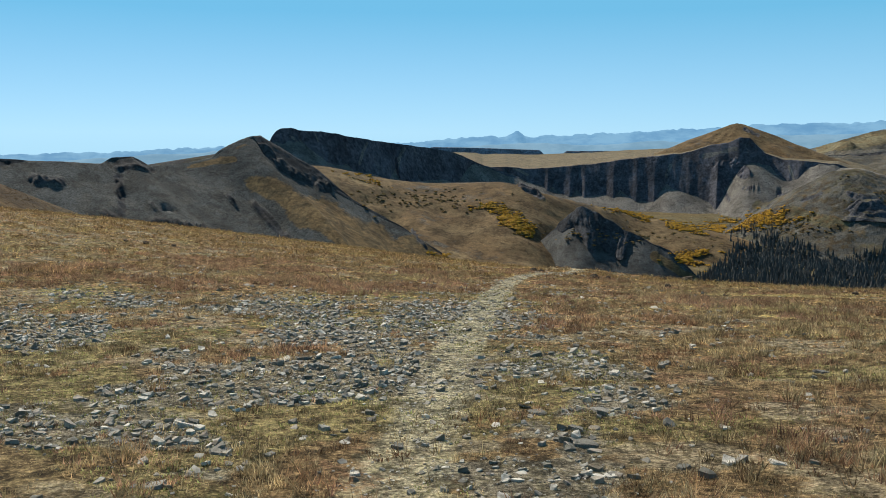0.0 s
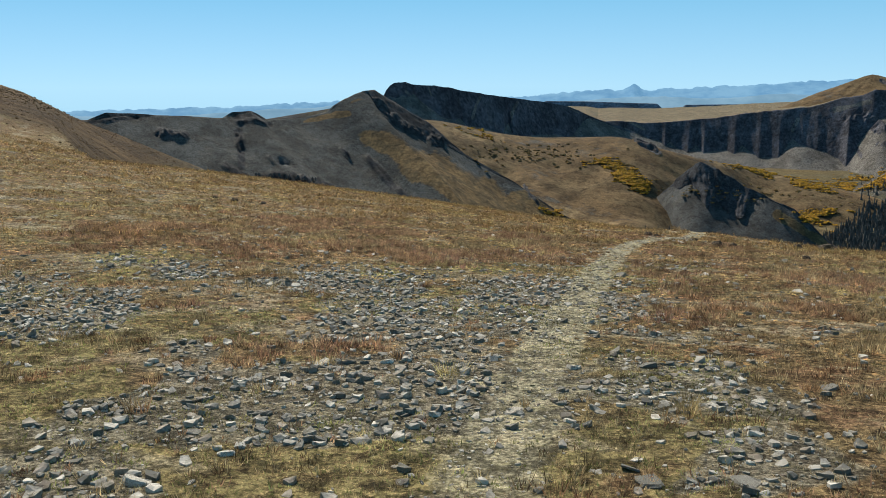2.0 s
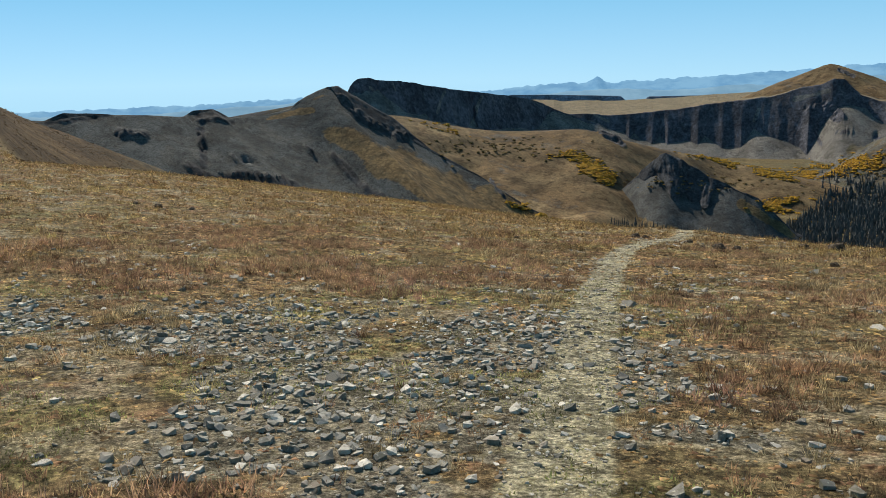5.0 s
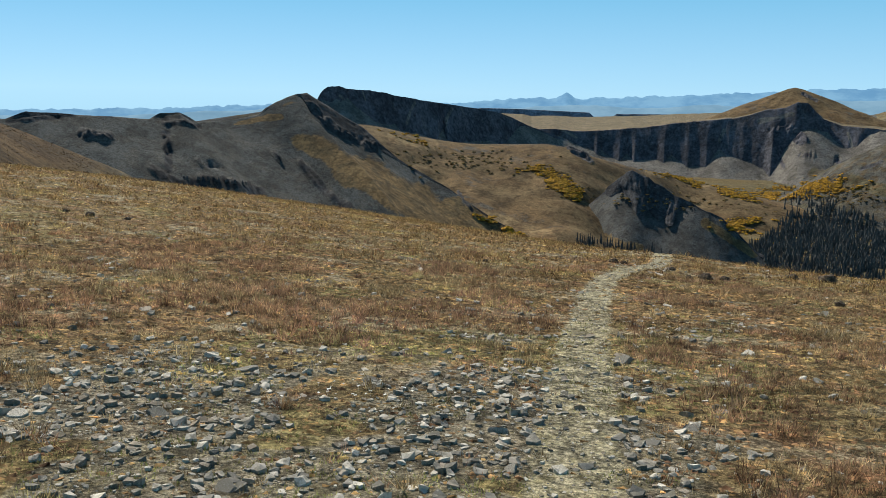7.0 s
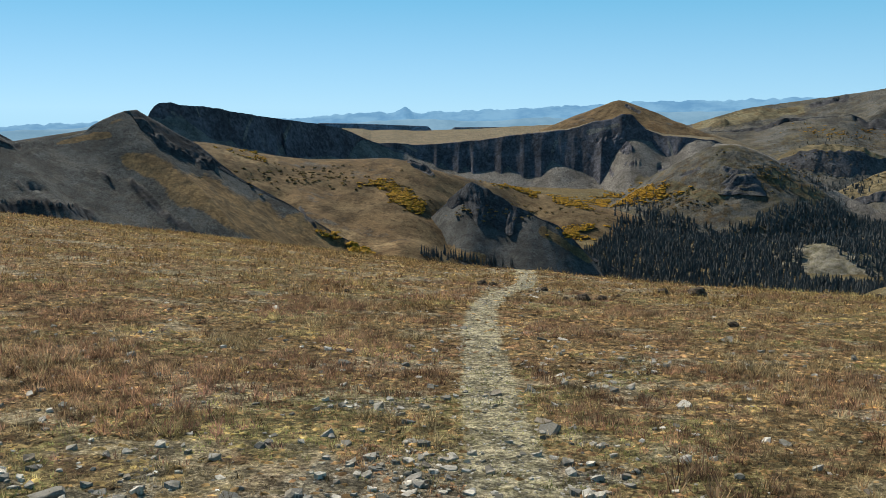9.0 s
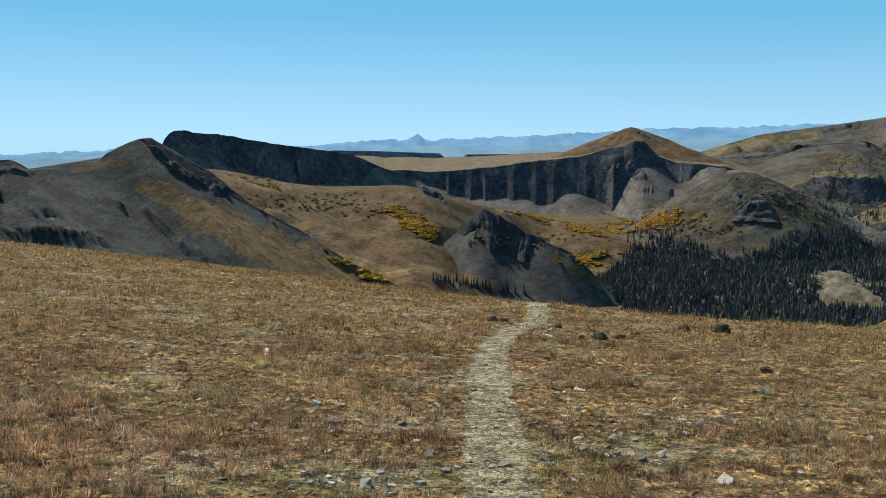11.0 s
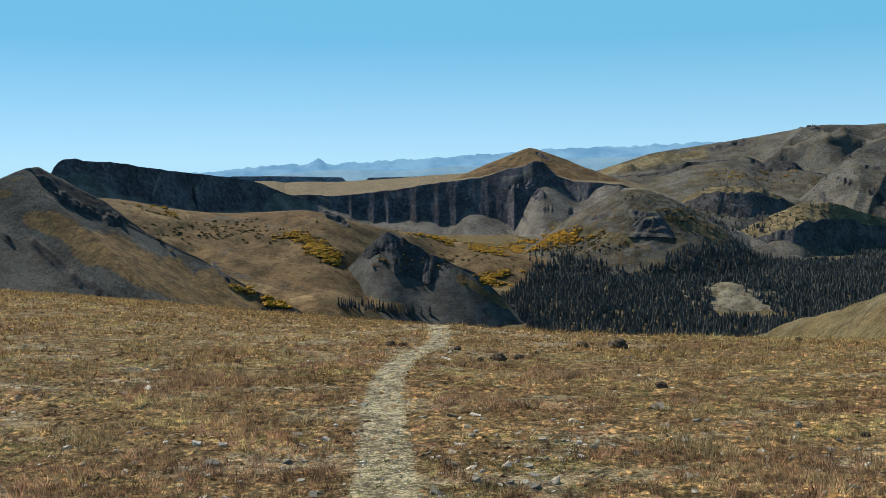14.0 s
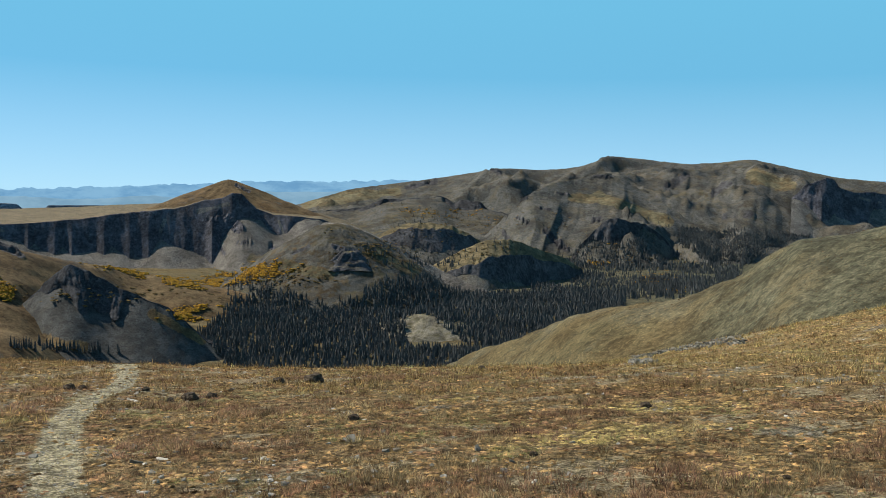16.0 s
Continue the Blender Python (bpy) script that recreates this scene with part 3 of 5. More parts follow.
landform("far_ridge", [(-34, 1500, -2.6), (-27, 1500, -2.1), (-22, 1500, -1.3), (-18, 1480, -1.0), (-12, 1480, -3)], -34, -12, dark_side, 250, 200, 0.5, 0.3, rough=5, columns=200, rows=60, seed=5,
         label="dark ridge behind the scree ridge")
banded("ridge", [[(-48, -1.2), (-36.9, -1.9), (-35.8, -1.45), (-33, -1.65), (-29, -1.85), (-28.4, -1.5), (-27.2, -1.45), (-26.7, -1.7), (-26.2, -2.05), (-25.13, -1.98), (-24.07, -1.93), (-23.54, -1.78), (-22.5, -1.55), (-22.01, -1.12), (-21.35, -0.73), (-20.7, -0.43), (-20.12, -0.22), (-19.4, -0.16), (-19.06, -0.39), (-18.71, -0.6), (-17.49, -1.33), (-15.85, -2.28), (-15.13, -2.92), (-14.53, -3.45), (-13.52, -4.28), (-12.32, -5.01), (-10.75, -5.83), (-9.16, -6.87), (-7.19, -8.14), (-3.54, -9.93)],
        [(-48, -1.23), (-36.9, -1.93), (-33, -1.68), (-29, -1.88), (-27.2, -1.48), (-26.2, -2.08), (-25.13, -2.02), (-24.07, -1.97), (-22.5, -1.59), (-21.35, -0.76), (-20.12, -0.26), (-19.68, -0.53), (-19.33, -1.28), (-18.76, -1.83), (-18.2, -2.42), (-17.22, -2.96), (-15.9, -3.47), (-14.71, -3.77), (-13.52, -4.42), (-12.29, -5.16), (-10.75, -5.9), (-9.17, -6.94), (-7.2, -8.21), (-3.54, -10.01)]],
       [(-48, 640), (-30, 655), (-25, 690), (-22, 715), (-18, 730), (-14, 722), (-8, 690), (-1, 640)], (0.8, 0.55), ("rock", "scree"), ridge_side, 330, (260, 0.45), columns=480, rows=(18, 70), seed=3, rough=2.2, swell=55, flute=4, flute_size=22, jag=0.05,
       marks=(("turf", -19.87, -3.19, -16.63, -4.82, 1), ("turf", -16.63, -4.82, -12.90, -6.86, 1.5), ("turf", -12.90, -6.86, -7.94, -8.78, 1.5), ("turf", -23.92, -2.04, -21.09, -1.67, 0.35), ("turf", -21.20, -0.86, -20.23, -0.53, 0.4),
              ("scree", -30.29, -1.74, -26.61, -1.90, 0.45), ("scree", -26.61, -1.90, -25.14, -2.15, 0.45), ("scree", -25.14, -2.15, -22.33, -1.32, 0.45), ("scree", -22.33, -1.32, -20.71, -0.53, 0.45), ("scree", -20.71, -0.53, -19.80, -0.33, 0.45), ("rock", -28.85, -4.96, -27.17, -5.96, 0.38), ("rock", -27.17, -5.96, -25.06, -5.73, 0.38), ("rock", -25.06, -5.73, -22.30, -6.46, 0.38), ("rock", -19.79, -4.73, -18.95, -5.69, 0.34), ("rock", -18.95, -5.69, -17.73, -6.89, 0.34), ("rock", -17.73, -6.89, -16.07, -7.90, 0.34), ("rock", -21.59, -4.00, -21.17, -4.45, 0.14), ("rock", -19.24, -0.87, -18.34, -1.90, 0.42), ("rock", -18.34, -1.90, -17.21, -2.68, 0.42), ("rock", -17.21, -2.68, -15.15, -3.55, 0.42), ("rock", -18.71, -0.74, -16.51, -1.99, 0.2), ("rock", -16.51, -1.99, -14.70, -3.34, 0.2), ("rock", -14.70, -3.34, -12.32, -5.09, 0.2),
              ("rock", -9.34, -6.76, -8.78, -7.49, 0.2), ("rock", -26.19, -4.52, -24.55, -4.82, 0.12), ("rock", -26.77, -2.12, -26.05, -2.33, 0.22), ("rock", -27.92, -1.97, -26.71, -1.90, 0.5), ("rock", -32.83, -2.80, -31.35, -2.95, 0.4), ("rock", -28.01, -2.74, -27.94, -5.02, 0.32), ("rock", -36.80, -2.05, -34.09, -1.78, 0.2)),
       crags=13, blur=2.0, slant=0.55, label="grey scree ridge with a dark rocky spine and ochre turf")
banded("cliff_ridge", [[(-20.73, -1), (-18.84, -0.7), (-18.63, -0.26), (-18.35, 0.12), (-18.08, 0.29), (-17.42, 0.32), (-17.02, 0.19), (-16.09, 0.12), (-14.91, 0.01), (-14.41, -0.09), (-13.9, -0.23), (-12.7, -0.4), (-11.66, -0.55), (-9.91, -0.8), (-8.5, -0.94), (-7.08, -1.2), (-6.29, -1.52), (-5.65, -1.84), (-4.57, -2.21), (-2.76, -2.83)],
                       [(-20.74, -1.13), (-18.85, -0.84), (-18.45, -0.67), (-17.96, -0.81), (-17.52, -0.53), (-17.26, -0.67), (-16.85, -0.33), (-16.47, -0.88), (-16.21, -1.09), (-15.81, -1.37), (-15.42, -1.62), (-15.09, -1.93), (-14.65, -2.08), (-13.86, -1.94), (-13.46, -2.37), (-12.59, -2.52), (-11.73, -2.81), (-11.14, -3.03), (-10.76, -2.18), (-10.5, -2.97), (-9.97, -3.18), (-9.08, -3.12), (-8.18, -2.98), (-7.11, -3.13), (-6.6, -2.99), (-6.31, -2.56), (-6.01, -2.13), (-5.65, -1.95), (-4.57, -2.32), (-2.76, -2.93)]],
       [(-22, 1320), (-18, 1320), (-14, 1390), (-7, 1580), (-3, 1700)], (1.45, 0.54), ("rock", "scree"), cliff_side, 330, (500, 0.25), columns=380, rows=(40, 26), seed=7, rough=2.5, swell=45, flute=3, flute_size=22, jag=0.05,
       marks=(("scree", -17.34, -0.30, -16.80, -0.74, 0.13), ("scree", -16.80, -0.74, -15.98, -1.30, 0.13), ("scree", -12.57, -0.62, -12.86, -1.18, 0.13), ("scree", -12.86, -1.18, -13.06, -1.95, 0.13), ("scree", -10.20, -0.97, -10.53, -1.61, 0.15), ("scree", -10.53, -1.61, -10.85, -2.78, 0.15), ("scree", -7.08, -1.27, -6.19, -1.70, 0.1), ("scree", -6.19, -1.70, -5.65, -1.99, 0.1), ("scree", -15.93, 0.05, -15.71, -0.54, 0.06)), crags=5,
       label="long dark cliff with pale scree below")
landform("saddle", [(-20, 1050, -2.0), (-15.3, 1100, -2.1), (-11.4, 1130, -3.0), (-8.8, 1150, -3.25), (-5.3, 1150, -3.2), (-3.5, 1140, -3.1), (-1.4, 1130, -3.8), (2, 1200, -4.6), (4.8, 1300, -5.1),
                    (8, 1250, -5.8), (12, 1250, -6.6)], -20, 12, grass_side, 420, 350, 0.24, 0.2, rough=6, swell=120, round_top=40, columns=380, rows=120, seed=11,
         label="rolling brown grass saddle", gully=8, soft=9, warp=11, warp_size=220, crags=16,
         marks=(("rock", -2.58, -3.26, -1.23, -4.17, 0.32), ("rock", -9.69, -6.39, -9.06, -7.23, 0.2), ("rock", -9.06, -7.23, -8.71, -7.60, 0.2), ("scree", -2.94, -3.73, -2.03, -5.01, 0.5), ("scree", -11.41, -4.03, -10.52, -3.75, 0.25), ("turf", -14.17, -2.93, -11.39, -3.31, 0.5), ("turf", -8.64, -7.68, -3.53, -9.02, 0.5),
                ("turf", 2.36, -4.64, 6.01, -5.23, 0.3), ("scree", -0.75, -5.19, 0.16, -4.46, 0.25)))
banded("plateau", [[(-8.52, -1.98), (-7.09, -1.91), (-5.65, -1.99), (-5.11, -2.24), (-4.2, -2.14), (-3.3, -2.17), (-1.84, -2.28), (0.16, -2.1), (1.98, -1.92), (3.79, -1.63), (5.59, -1.41), (7.38, -1.22), (8.08, -1.04), (9.14, -0.68), (10.19, -0.51), (10.81, -0.19), (11.4, -0.22), (11.79, -0.64), (12.3, -1.17), (13.34, -1.51), (14.37, -1.57), (15.39, -1.67), (16.4, -1.77), (17.74, -2.23), (19.42, -3.17)],
                   [(-8.52, -2.05), (-5.65, -2.13), (-5.12, -2.75), (-3.85, -2.86), (-3.41, -2.57), (-2.75, -2.79), (-1.85, -3.23), (-1.23, -3.37), (-0.9, -3.73), (-0.6, -3.41), (-0.2, -3.77), (0.53, -4.03), (0.97, -3.62), (1.44, -4.1), (2.17, -3.95), (2.54, -3.8), (3.27, -4.16), (3.7, -3.54), (4.25, -4.01), (4.73, -4.37), (5.27, -4.29), (5.82, -4.29), (6.27, -3.56), (6.55, -3.2), (7.06, -3.56), (7.79, -3.77), (8.51, -3.97), (9.16, -4.25), (9.59, -4.68), (9.93, -3.96), (10.19, -3.31), (10.6, -2.66), (11.1, -1.95), (11.79, -1.73), (12.67, -1.94), (13.1, -2.5), (13.73, -2.91), (14.27, -2.69), (14.73, -2.06), (15.39, -1.77), (16.4, -1.9), (17.75, -2.37), (19.43, -3.3)]],
       [(-8, 2000), (-5.1, 1900), (4, 1860), (10.4, 1860), (16.6, 1800), (22, 1800)], (1.4, 0.54), ("rock", "scree"), cliff_side, 420, (2300, 0.0105), columns=620, rows=(46, 30), seed=13, rough=2.5, swell=60, flute=2.2, flute_size=20, jag=0.035, blur=2.5,
       marks=(("rock", 9.59, -1.96, 10.40, -1.81, 0.45), ("rock", 10.40, -1.81, 11.22, -2.45, 0.45), ("rock", 11.02, -0.40, 11.73, -0.96, 0.3), ("rock", 10.13, -3.60, 10.36, -4.09, 0.16), ("rock", 13.24, -3.48, 13.50, -3.97, 0.2), ("rock", 11.14, -3.30, 11.95, -3.36, 0.16), ("turf", 7.03, -1.98, 7.74, -1.54, 0.4), ("turf", 7.74, -1.54, 8.10, -1.72, 0.4), ("turf", 12.05, -4.35, 14.16, -5.02, 0.5),
              ("scree", 6.54, -2.62, 6.75, -1.98, 0.2), ("scree", 8.80, -1.36, 9.57, -1.18, 0.22), ("scree", 9.57, -1.18, 10.55, -0.89, 0.22), ("scree", -3.12, -2.21, -2.21, -2.65, 0.12), ("scree", 13.70, -1.93, 14.00, -2.70, 0.14)), crags=20, label="grassy plateau edged by a dark cliff band")
hill("cone_peak", 10.6, 2230, 0.65, 310, [(0, 0), (0.05, 3), (0.62, 72), (1, 112)], grass_side, 1.0, 0, 3, 60, 0.15, seed=17, marks=(("rock", 11.04, 0.30, 11.84, -0.05, 0.16),), crags=10, label="bare tan cone-shaped peak")
banded("rock_knob", [[(-6.49, -9.53), (-3.53, -8.33), (-2.04, -7.46), (-0.94, -6.65), (-0.31, -6.07), (-0.13, -5.7), (0.17, -5.45), (0.72, -5.04), (1.04, -4.75), (1.34, -4.64), (1.7, -4.82), (2, -4.93), (2.44, -5.04), (2.81, -5.29), (3.47, -5.62), (4.02, -6.12), (5.31, -6.62), (6.96, -7.32), (7.88, -8.1), (9.36, -9.37), (11.17, -10.1), (14.03, -10.77)],
                     [(-6.49, -9.57), (-3.53, -8.36), (-2.04, -7.49), (-0.94, -6.69), (-0.31, -6.18), (-0.09, -6.36), (0.17, -6.51), (0.54, -6.21), (0.83, -6.07), (1.27, -6.72), (1.57, -7.09), (1.94, -7.52), (2.2, -7.6), (2.53, -7.08), (2.83, -7.52), (3.12, -7.74), (3.41, -7.44), (3.75, -7.95), (4.04, -7.87), (4.22, -7.29), (4.39, -6.63), (5.31, -6.73), (6.96, -7.43), (7.88, -8.21), (9.36, -9.48), (11.18, -10.21), (14.03, -10.88)]],
       [(-4, 985), (0, 965), (1.5, 960), (5, 945), (14, 900)], (1.05, 0.62), ("rock", "scree"), knob_side, 300, (160, 0.6), columns=360, rows=(50, 40), seed=19, rough=1.6, swell=22, flute=13, flute_size=14, jag=0.1, crags=4, blur=3.0,
       marks=(("turf", -2.05, -8.48, -0.57, -9.03, 0.5), ("turf", -0.57, -9.03, 2.03, -9.57, 0.5), ("turf", 6.05, -7.70, 9.00, -9.45, 0.4)), label="dark volcanic rock outcrop on a grey scree apron")
banded("bluff", [[(22.7, -5.37), (23.78, -4.48), (24.51, -4.06), (25.6, -3.49), (27.05, -2.9), (28.15, -2.81), (29.24, -3), (30.34, -3.37), (32.17, -3.97), (33.19, -4.59), (33.65, -5.63), (34.42, -7.14)],
                 [(22.7, -5.52), (24.53, -4.97), (26.36, -4.57), (27.44, -4.03), (28.53, -3.78), (29.99, -3.82), (30.73, -4.16), (32.18, -4.26), (33.2, -4.74), (33.66, -5.77), (34.42, -7.29)],
                 [(22.71, -5.67), (24.54, -5.34), (26.37, -5.22), (27.4, -5.42), (28.21, -5.62), (28.94, -5.45), (29.68, -5.87), (30.41, -5.99), (31.32, -6.03), (32.24, -6.36), (32.65, -5.63), (33.28, -5.17), (33.66, -5.91), (34.42, -7.43)]],
       [(22, 1480), (28, 1540), (34, 1740)], (0.42, 1.15, 0.5), ("turf", "rock", "scree"), bluff_side, 260, (300, 0.35), columns=240, rows=(24, 36, 24), seed=31, rough=4, swell=45, flute=8, flute_size=20, jag=0.08, crags=8, label="brown bluff with a dark cliff")
banded("wooded_knoll", [[(17.56, -3.26), (19.55, -3.16), (20.82, -2.33), (21.9, -1.95), (23.37, -1.85), (24.84, -2.07), (25.94, -2.53), (26.69, -3.02), (27.82, -4.53)], [(17.56, -3.41), (19.55, -3.3), (20.82, -2.63), (21.91, -2.24), (23.37, -2.14), (24.84, -2.37), (25.95, -2.75), (26.69, -3.17), (27.83, -4.68)], [(17.56, -3.62), (19.56, -3.6), (21.2, -3.42), (22.67, -3.62), (24.14, -3.88), (25.97, -3.48), (26.7, -3.46), (27.83, -4.9)]],
       [(20, 1900), (26, 1960), (31, 2120)], (0.3, 0.8, 0.45), ("turf", "rock", "scree"), bluff_side, 260, (500, 0.2), columns=200, rows=(10, 40, 20), seed=83, rough=7, swell=50, flute=6, flute_size=25, jag=0.1, crags=10, label="dark shaded knoll behind the rounded hill")
landform("mountain_range", [(8, 3300, -2.2), (14, 3400, -1.14), (18.2, 3500, 0.21), (24, 3600, 1.05), (28, 3600, 1.75), (30.6, 3650, 1.65), (32.7, 3600, 1.86), (35, 3500, 2.61), (37.6, 3500, 2.36), (39.7, 3550, 2.13),
                            (41.7, 3600, 2.29), (43.3, 3600, 2.51), (45.6, 3600, 1.98), (48.1, 3600, 1.43), (52, 3600, 1.1), (60, 3600, 0.5), (70, 3600, 0)], 8, 70, range_side, 1900, 500, 0.19, 0.3,
         rough=8, swell=90, round_top=30, flute=0, columns=480, rows=130, seed=37, label="broad bare mountain range with gullies", jag=2, soft=40, warp=105, warp_size=430, crags=35,
         marks=(("rock", 38.36, 0.77, 39.53, 1.43, 0.3), ("rock", 41.15, 0.54, 42.07, 1.01, 0.3), ("rock", 37.35, 0.05, 38.40, -0.36, 0.2), ("rock", 41.81, -1.08, 43.45, -0.86, 0.25), ("rock", 21.86, 0.39, 23.68, 0.79, 0.22), ("rock", 27.31, 1.66, 27.86, 1.45, 0.15),
                ("turf", 15.37, -0.94, 18.96, -0.15, 0.5), ("turf", 18.96, -0.15, 21.14, 0.08, 0.5), ("turf", 43.36, 1.55, 45.63, 0.89, 0.5), ("turf", 21.16, -1.31, 24.46, -1.61, 0.5)))
banded("scarp", [[(13.96, -1.5), (16.09, -1.25), (18.97, -0.98), (20.42, -0.37), (21.88, -0.34), (24.07, -0.15), (24.99, -0.57), (25.39, -0.34), (26.63, -0.47), (27.08, -0.89), (28.47, -1.23), (29.58, -1.93)], [(13.96, -1.54), (16.09, -1.29), (18.98, -1.2), (20.42, -0.66), (21.15, -0.58), (21.88, -0.38), (24.07, -0.19), (24.81, -0.94), (25.55, -1.11), (26.64, -1.01), (27.08, -0.97), (28.47, -1.27), (29.58, -1.97)]],
       [(16, 2600), (25, 2700), (33, 2600)], (0.6, 0.22), ("rock", "scree"), range_side, 700, (500, 0.1), columns=280, rows=(14, 45), seed=89, rough=9, swell=110, flute=14, flute_size=40, jag=0.06, crags=14, label="low rock scarp above ochre slopes")
banded("spur", [[(25.26, -4.59), (25.97, -3.66), (26.69, -2.91), (27.76, -1.83), (28.47, -1.08), (29.17, -0.27), (30.24, 0.41), (31.49, 0.94), (33.09, 1.22), (34.15, 1.49), (34.68, 1.53), (35.57, 1.26), (36.64, 0.57), (37.35, 0.22), (38.4, -0.29), (39.46, -1.14), (41.19, -2.32)], [(25.26, -4.74), (26.69, -3.06), (27.76, -1.97), (29.18, -0.49), (30.25, 0.05), (31.51, 0.29), (33.11, 0.75), (34.16, 1.2), (34.69, 1.21), (35.58, 0.94), (36.65, 0.39), (37.35, 0.05), (38.41, -0.46), (39.46, -1.32), (41.2, -2.5)]],
       [(28, 2350), (34, 2650), (37, 2600), (43, 2300)], (0.42, 0.40), ("scree", "scree"), range_side, 900, (600, 0.35), columns=340, rows=(12, 90), seed=41, rough=9, swell=90, flute=7, flute_size=50, jag=0.05, gully=46, crags=24,
       marks=(("rock", 33.87, 1.34, 34.86, 1.28, 0.2), ("rock", 28.63, -0.42, 29.53, -0.11, 0.2), ("rock", 29.02, -1.40, 29.76, -1.75, 0.12), ("rock", 30.45, -0.75, 31.18, -0.88, 0.1), ("rock", 33.89, -1.47, 34.31, -1.38, 0.2), ("rock", 31.51, 0.22, 32.23, 0.12, 0.15),
              ("rock", 30.86, -2.27, 32.15, -3.32, 0.35), ("rock", 28.13, -2.33, 28.52, -3.05, 0.2), ("turf", 34.20, -0.02, 35.98, -0.63, 0.5), ("turf", 35.98, -0.63, 38.44, -1.42, 0.5), ("turf", 32.41, -0.06, 33.84, -0.10, 0.35)), label="ribbed mountain spur with rock bands")
banded("crag", [[(32.18, -4.41), (33.22, -2.93), (33.9, -2.08), (34.6, -1.48), (35.29, -1.22), (36.01, -1.45), (37.06, -1.6), (37.77, -2.04), (39.19, -3.38), (40.6, -4.45), (41.97, -5.26)], [(32.18, -4.55), (33.22, -3.15), (33.92, -2.69), (34.46, -2.71), (34.99, -2.88), (35.52, -2.79), (36.04, -2.49), (37.07, -1.81), (37.78, -2.22), (39.2, -3.52), (40.6, -4.59), (41.98, -5.4)]],
       [(32, 2000), (36, 2100), (42, 2260)], (1.1, 0.45), ("rock", "scree"), range_side, 500, (330, 0.4), columns=220, rows=(36, 40), seed=43, rough=6, swell=50, flute=10, flute_size=22, jag=0.1, crags=12, gully=12, label="dark crag on the mountainside")
banded("butte", [[(45.66, 0.22), (46.03, 0.56), (46.41, 1.04), (47.18, 1.25), (47.55, 1.46), (47.92, 1.33), (48.24, 0.9), (49.04, 0.58), (49.94, 0.63), (50.77, 0.51), (52.84, 0.36), (57.17, 0.08)], [(45.66, 0.15), (46.04, 0.16), (46.46, -0.11), (46.95, -0.63), (47.35, -1.16), (47.72, -1.15), (48.01, -0.74), (48.51, -0.99), (49.12, -1.17), (49.84, -1.22), (50.1, -0.29), (50.81, -0.46), (52.89, -0.6), (57.22, -0.78)]],
       [(45, 2700), (48, 2790), (52, 3000), (62, 3300)], (1.35, 0.6), ("rock", "scree"), cliff_side, 330, (400, 0.08), columns=240, rows=(40, 24), seed=47, rough=4, swell=50, flute=9, flute_size=30, jag=0.06,
       marks=(("scree", 47.61, -0.15, 48.07, -0.74, 0.1), ("scree", 49.36, 0.29, 50.56, -0.08, 0.12)), crags=6, label="dark butte with pale talus")
hill("dome_hill", 17.4, 1350, -2.0, 265, [(0, 0), (0.06, 2), (0.13, 8), (0.3, 34), (0.6, 84), (1, 140)], mountain_material("dome_slope", (0.058, 0.052, 0.030), (0.085, 0.056, 0.026), (0.078, 0.075, 0.066), DARK, (0.84, 0.94), (0.6, 0.72), 0.6, 0.45),
     1.0, 0, 9, 80, 0.06, 1.5, 130, 300, 23, "rounded olive hill above the forest", 5, (0.05, 0.6), (("turf", 14, -4.6, 17, -5.4, 0.5), ("turf", 19.5, -3.8, 22.5, -5.0, 0.6), ("rock", 17.2, -3.5, 18.6, -3.9, 0.35), ("rock", 14.6, -4.0, 15.6, -3.5, 0.15)))
hill("outcrop", 18.3, 1262, -3.75, 34, [(0, 0), (0.25, 3), (0.5, 14), (1, 26)], mountain_material("outcrop_rock", OLIVE, OLIVE, GREY, DARK, (0.95, 0.99), (0.8, 0.9), 0.4), 1.6, 0, 3, 14, 0.3, 0.7, 40, 80, 71, "dark rock band on the rounded hill", 8, (0.1, 0.8))
landform("dome_ridge", [(13, 1700, -4.5), (16.6, 1650, -1.95), (17.8, 1560, -2.0), (19.2, 1500, -2.45), (21.8, 1480, -3.7), (24.3, 1450, -5.0), (28, 1400, -6.5)], 12, 28, cliff_side, 260, 300, 0.5, 0.35,
         rough=8, swell=60, columns=260, rows=100, seed=29, label="rocky ridge running down behind the rounded hill", flute=10)
hill("scree_bank", 23.4, 1060, -7.7, 128, [(0, 0), (0.15, 3), (0.6, 26), (1, 50)], mountain_material("pale_bank", (0.085, 0.078, 0.045), (0.10, 0.088, 0.055), (0.165, 0.15, 0.118), (0.15, 0.135, 0.105), (0.90, 0.97), (0.3, 0.4), 0.3),
     1.2, -30, 2.5, 30, 0.15, 0.6, 70, 140, 67, "pale eroded bank in the forest", 3, (0.15, 0.8))


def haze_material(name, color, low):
    """Distant ranges: the haze of the air is painted into their colour, which glows by itself."""
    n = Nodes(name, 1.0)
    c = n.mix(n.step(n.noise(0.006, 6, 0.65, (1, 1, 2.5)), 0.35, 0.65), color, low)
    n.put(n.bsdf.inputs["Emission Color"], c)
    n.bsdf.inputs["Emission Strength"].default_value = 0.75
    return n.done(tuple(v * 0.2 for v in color))


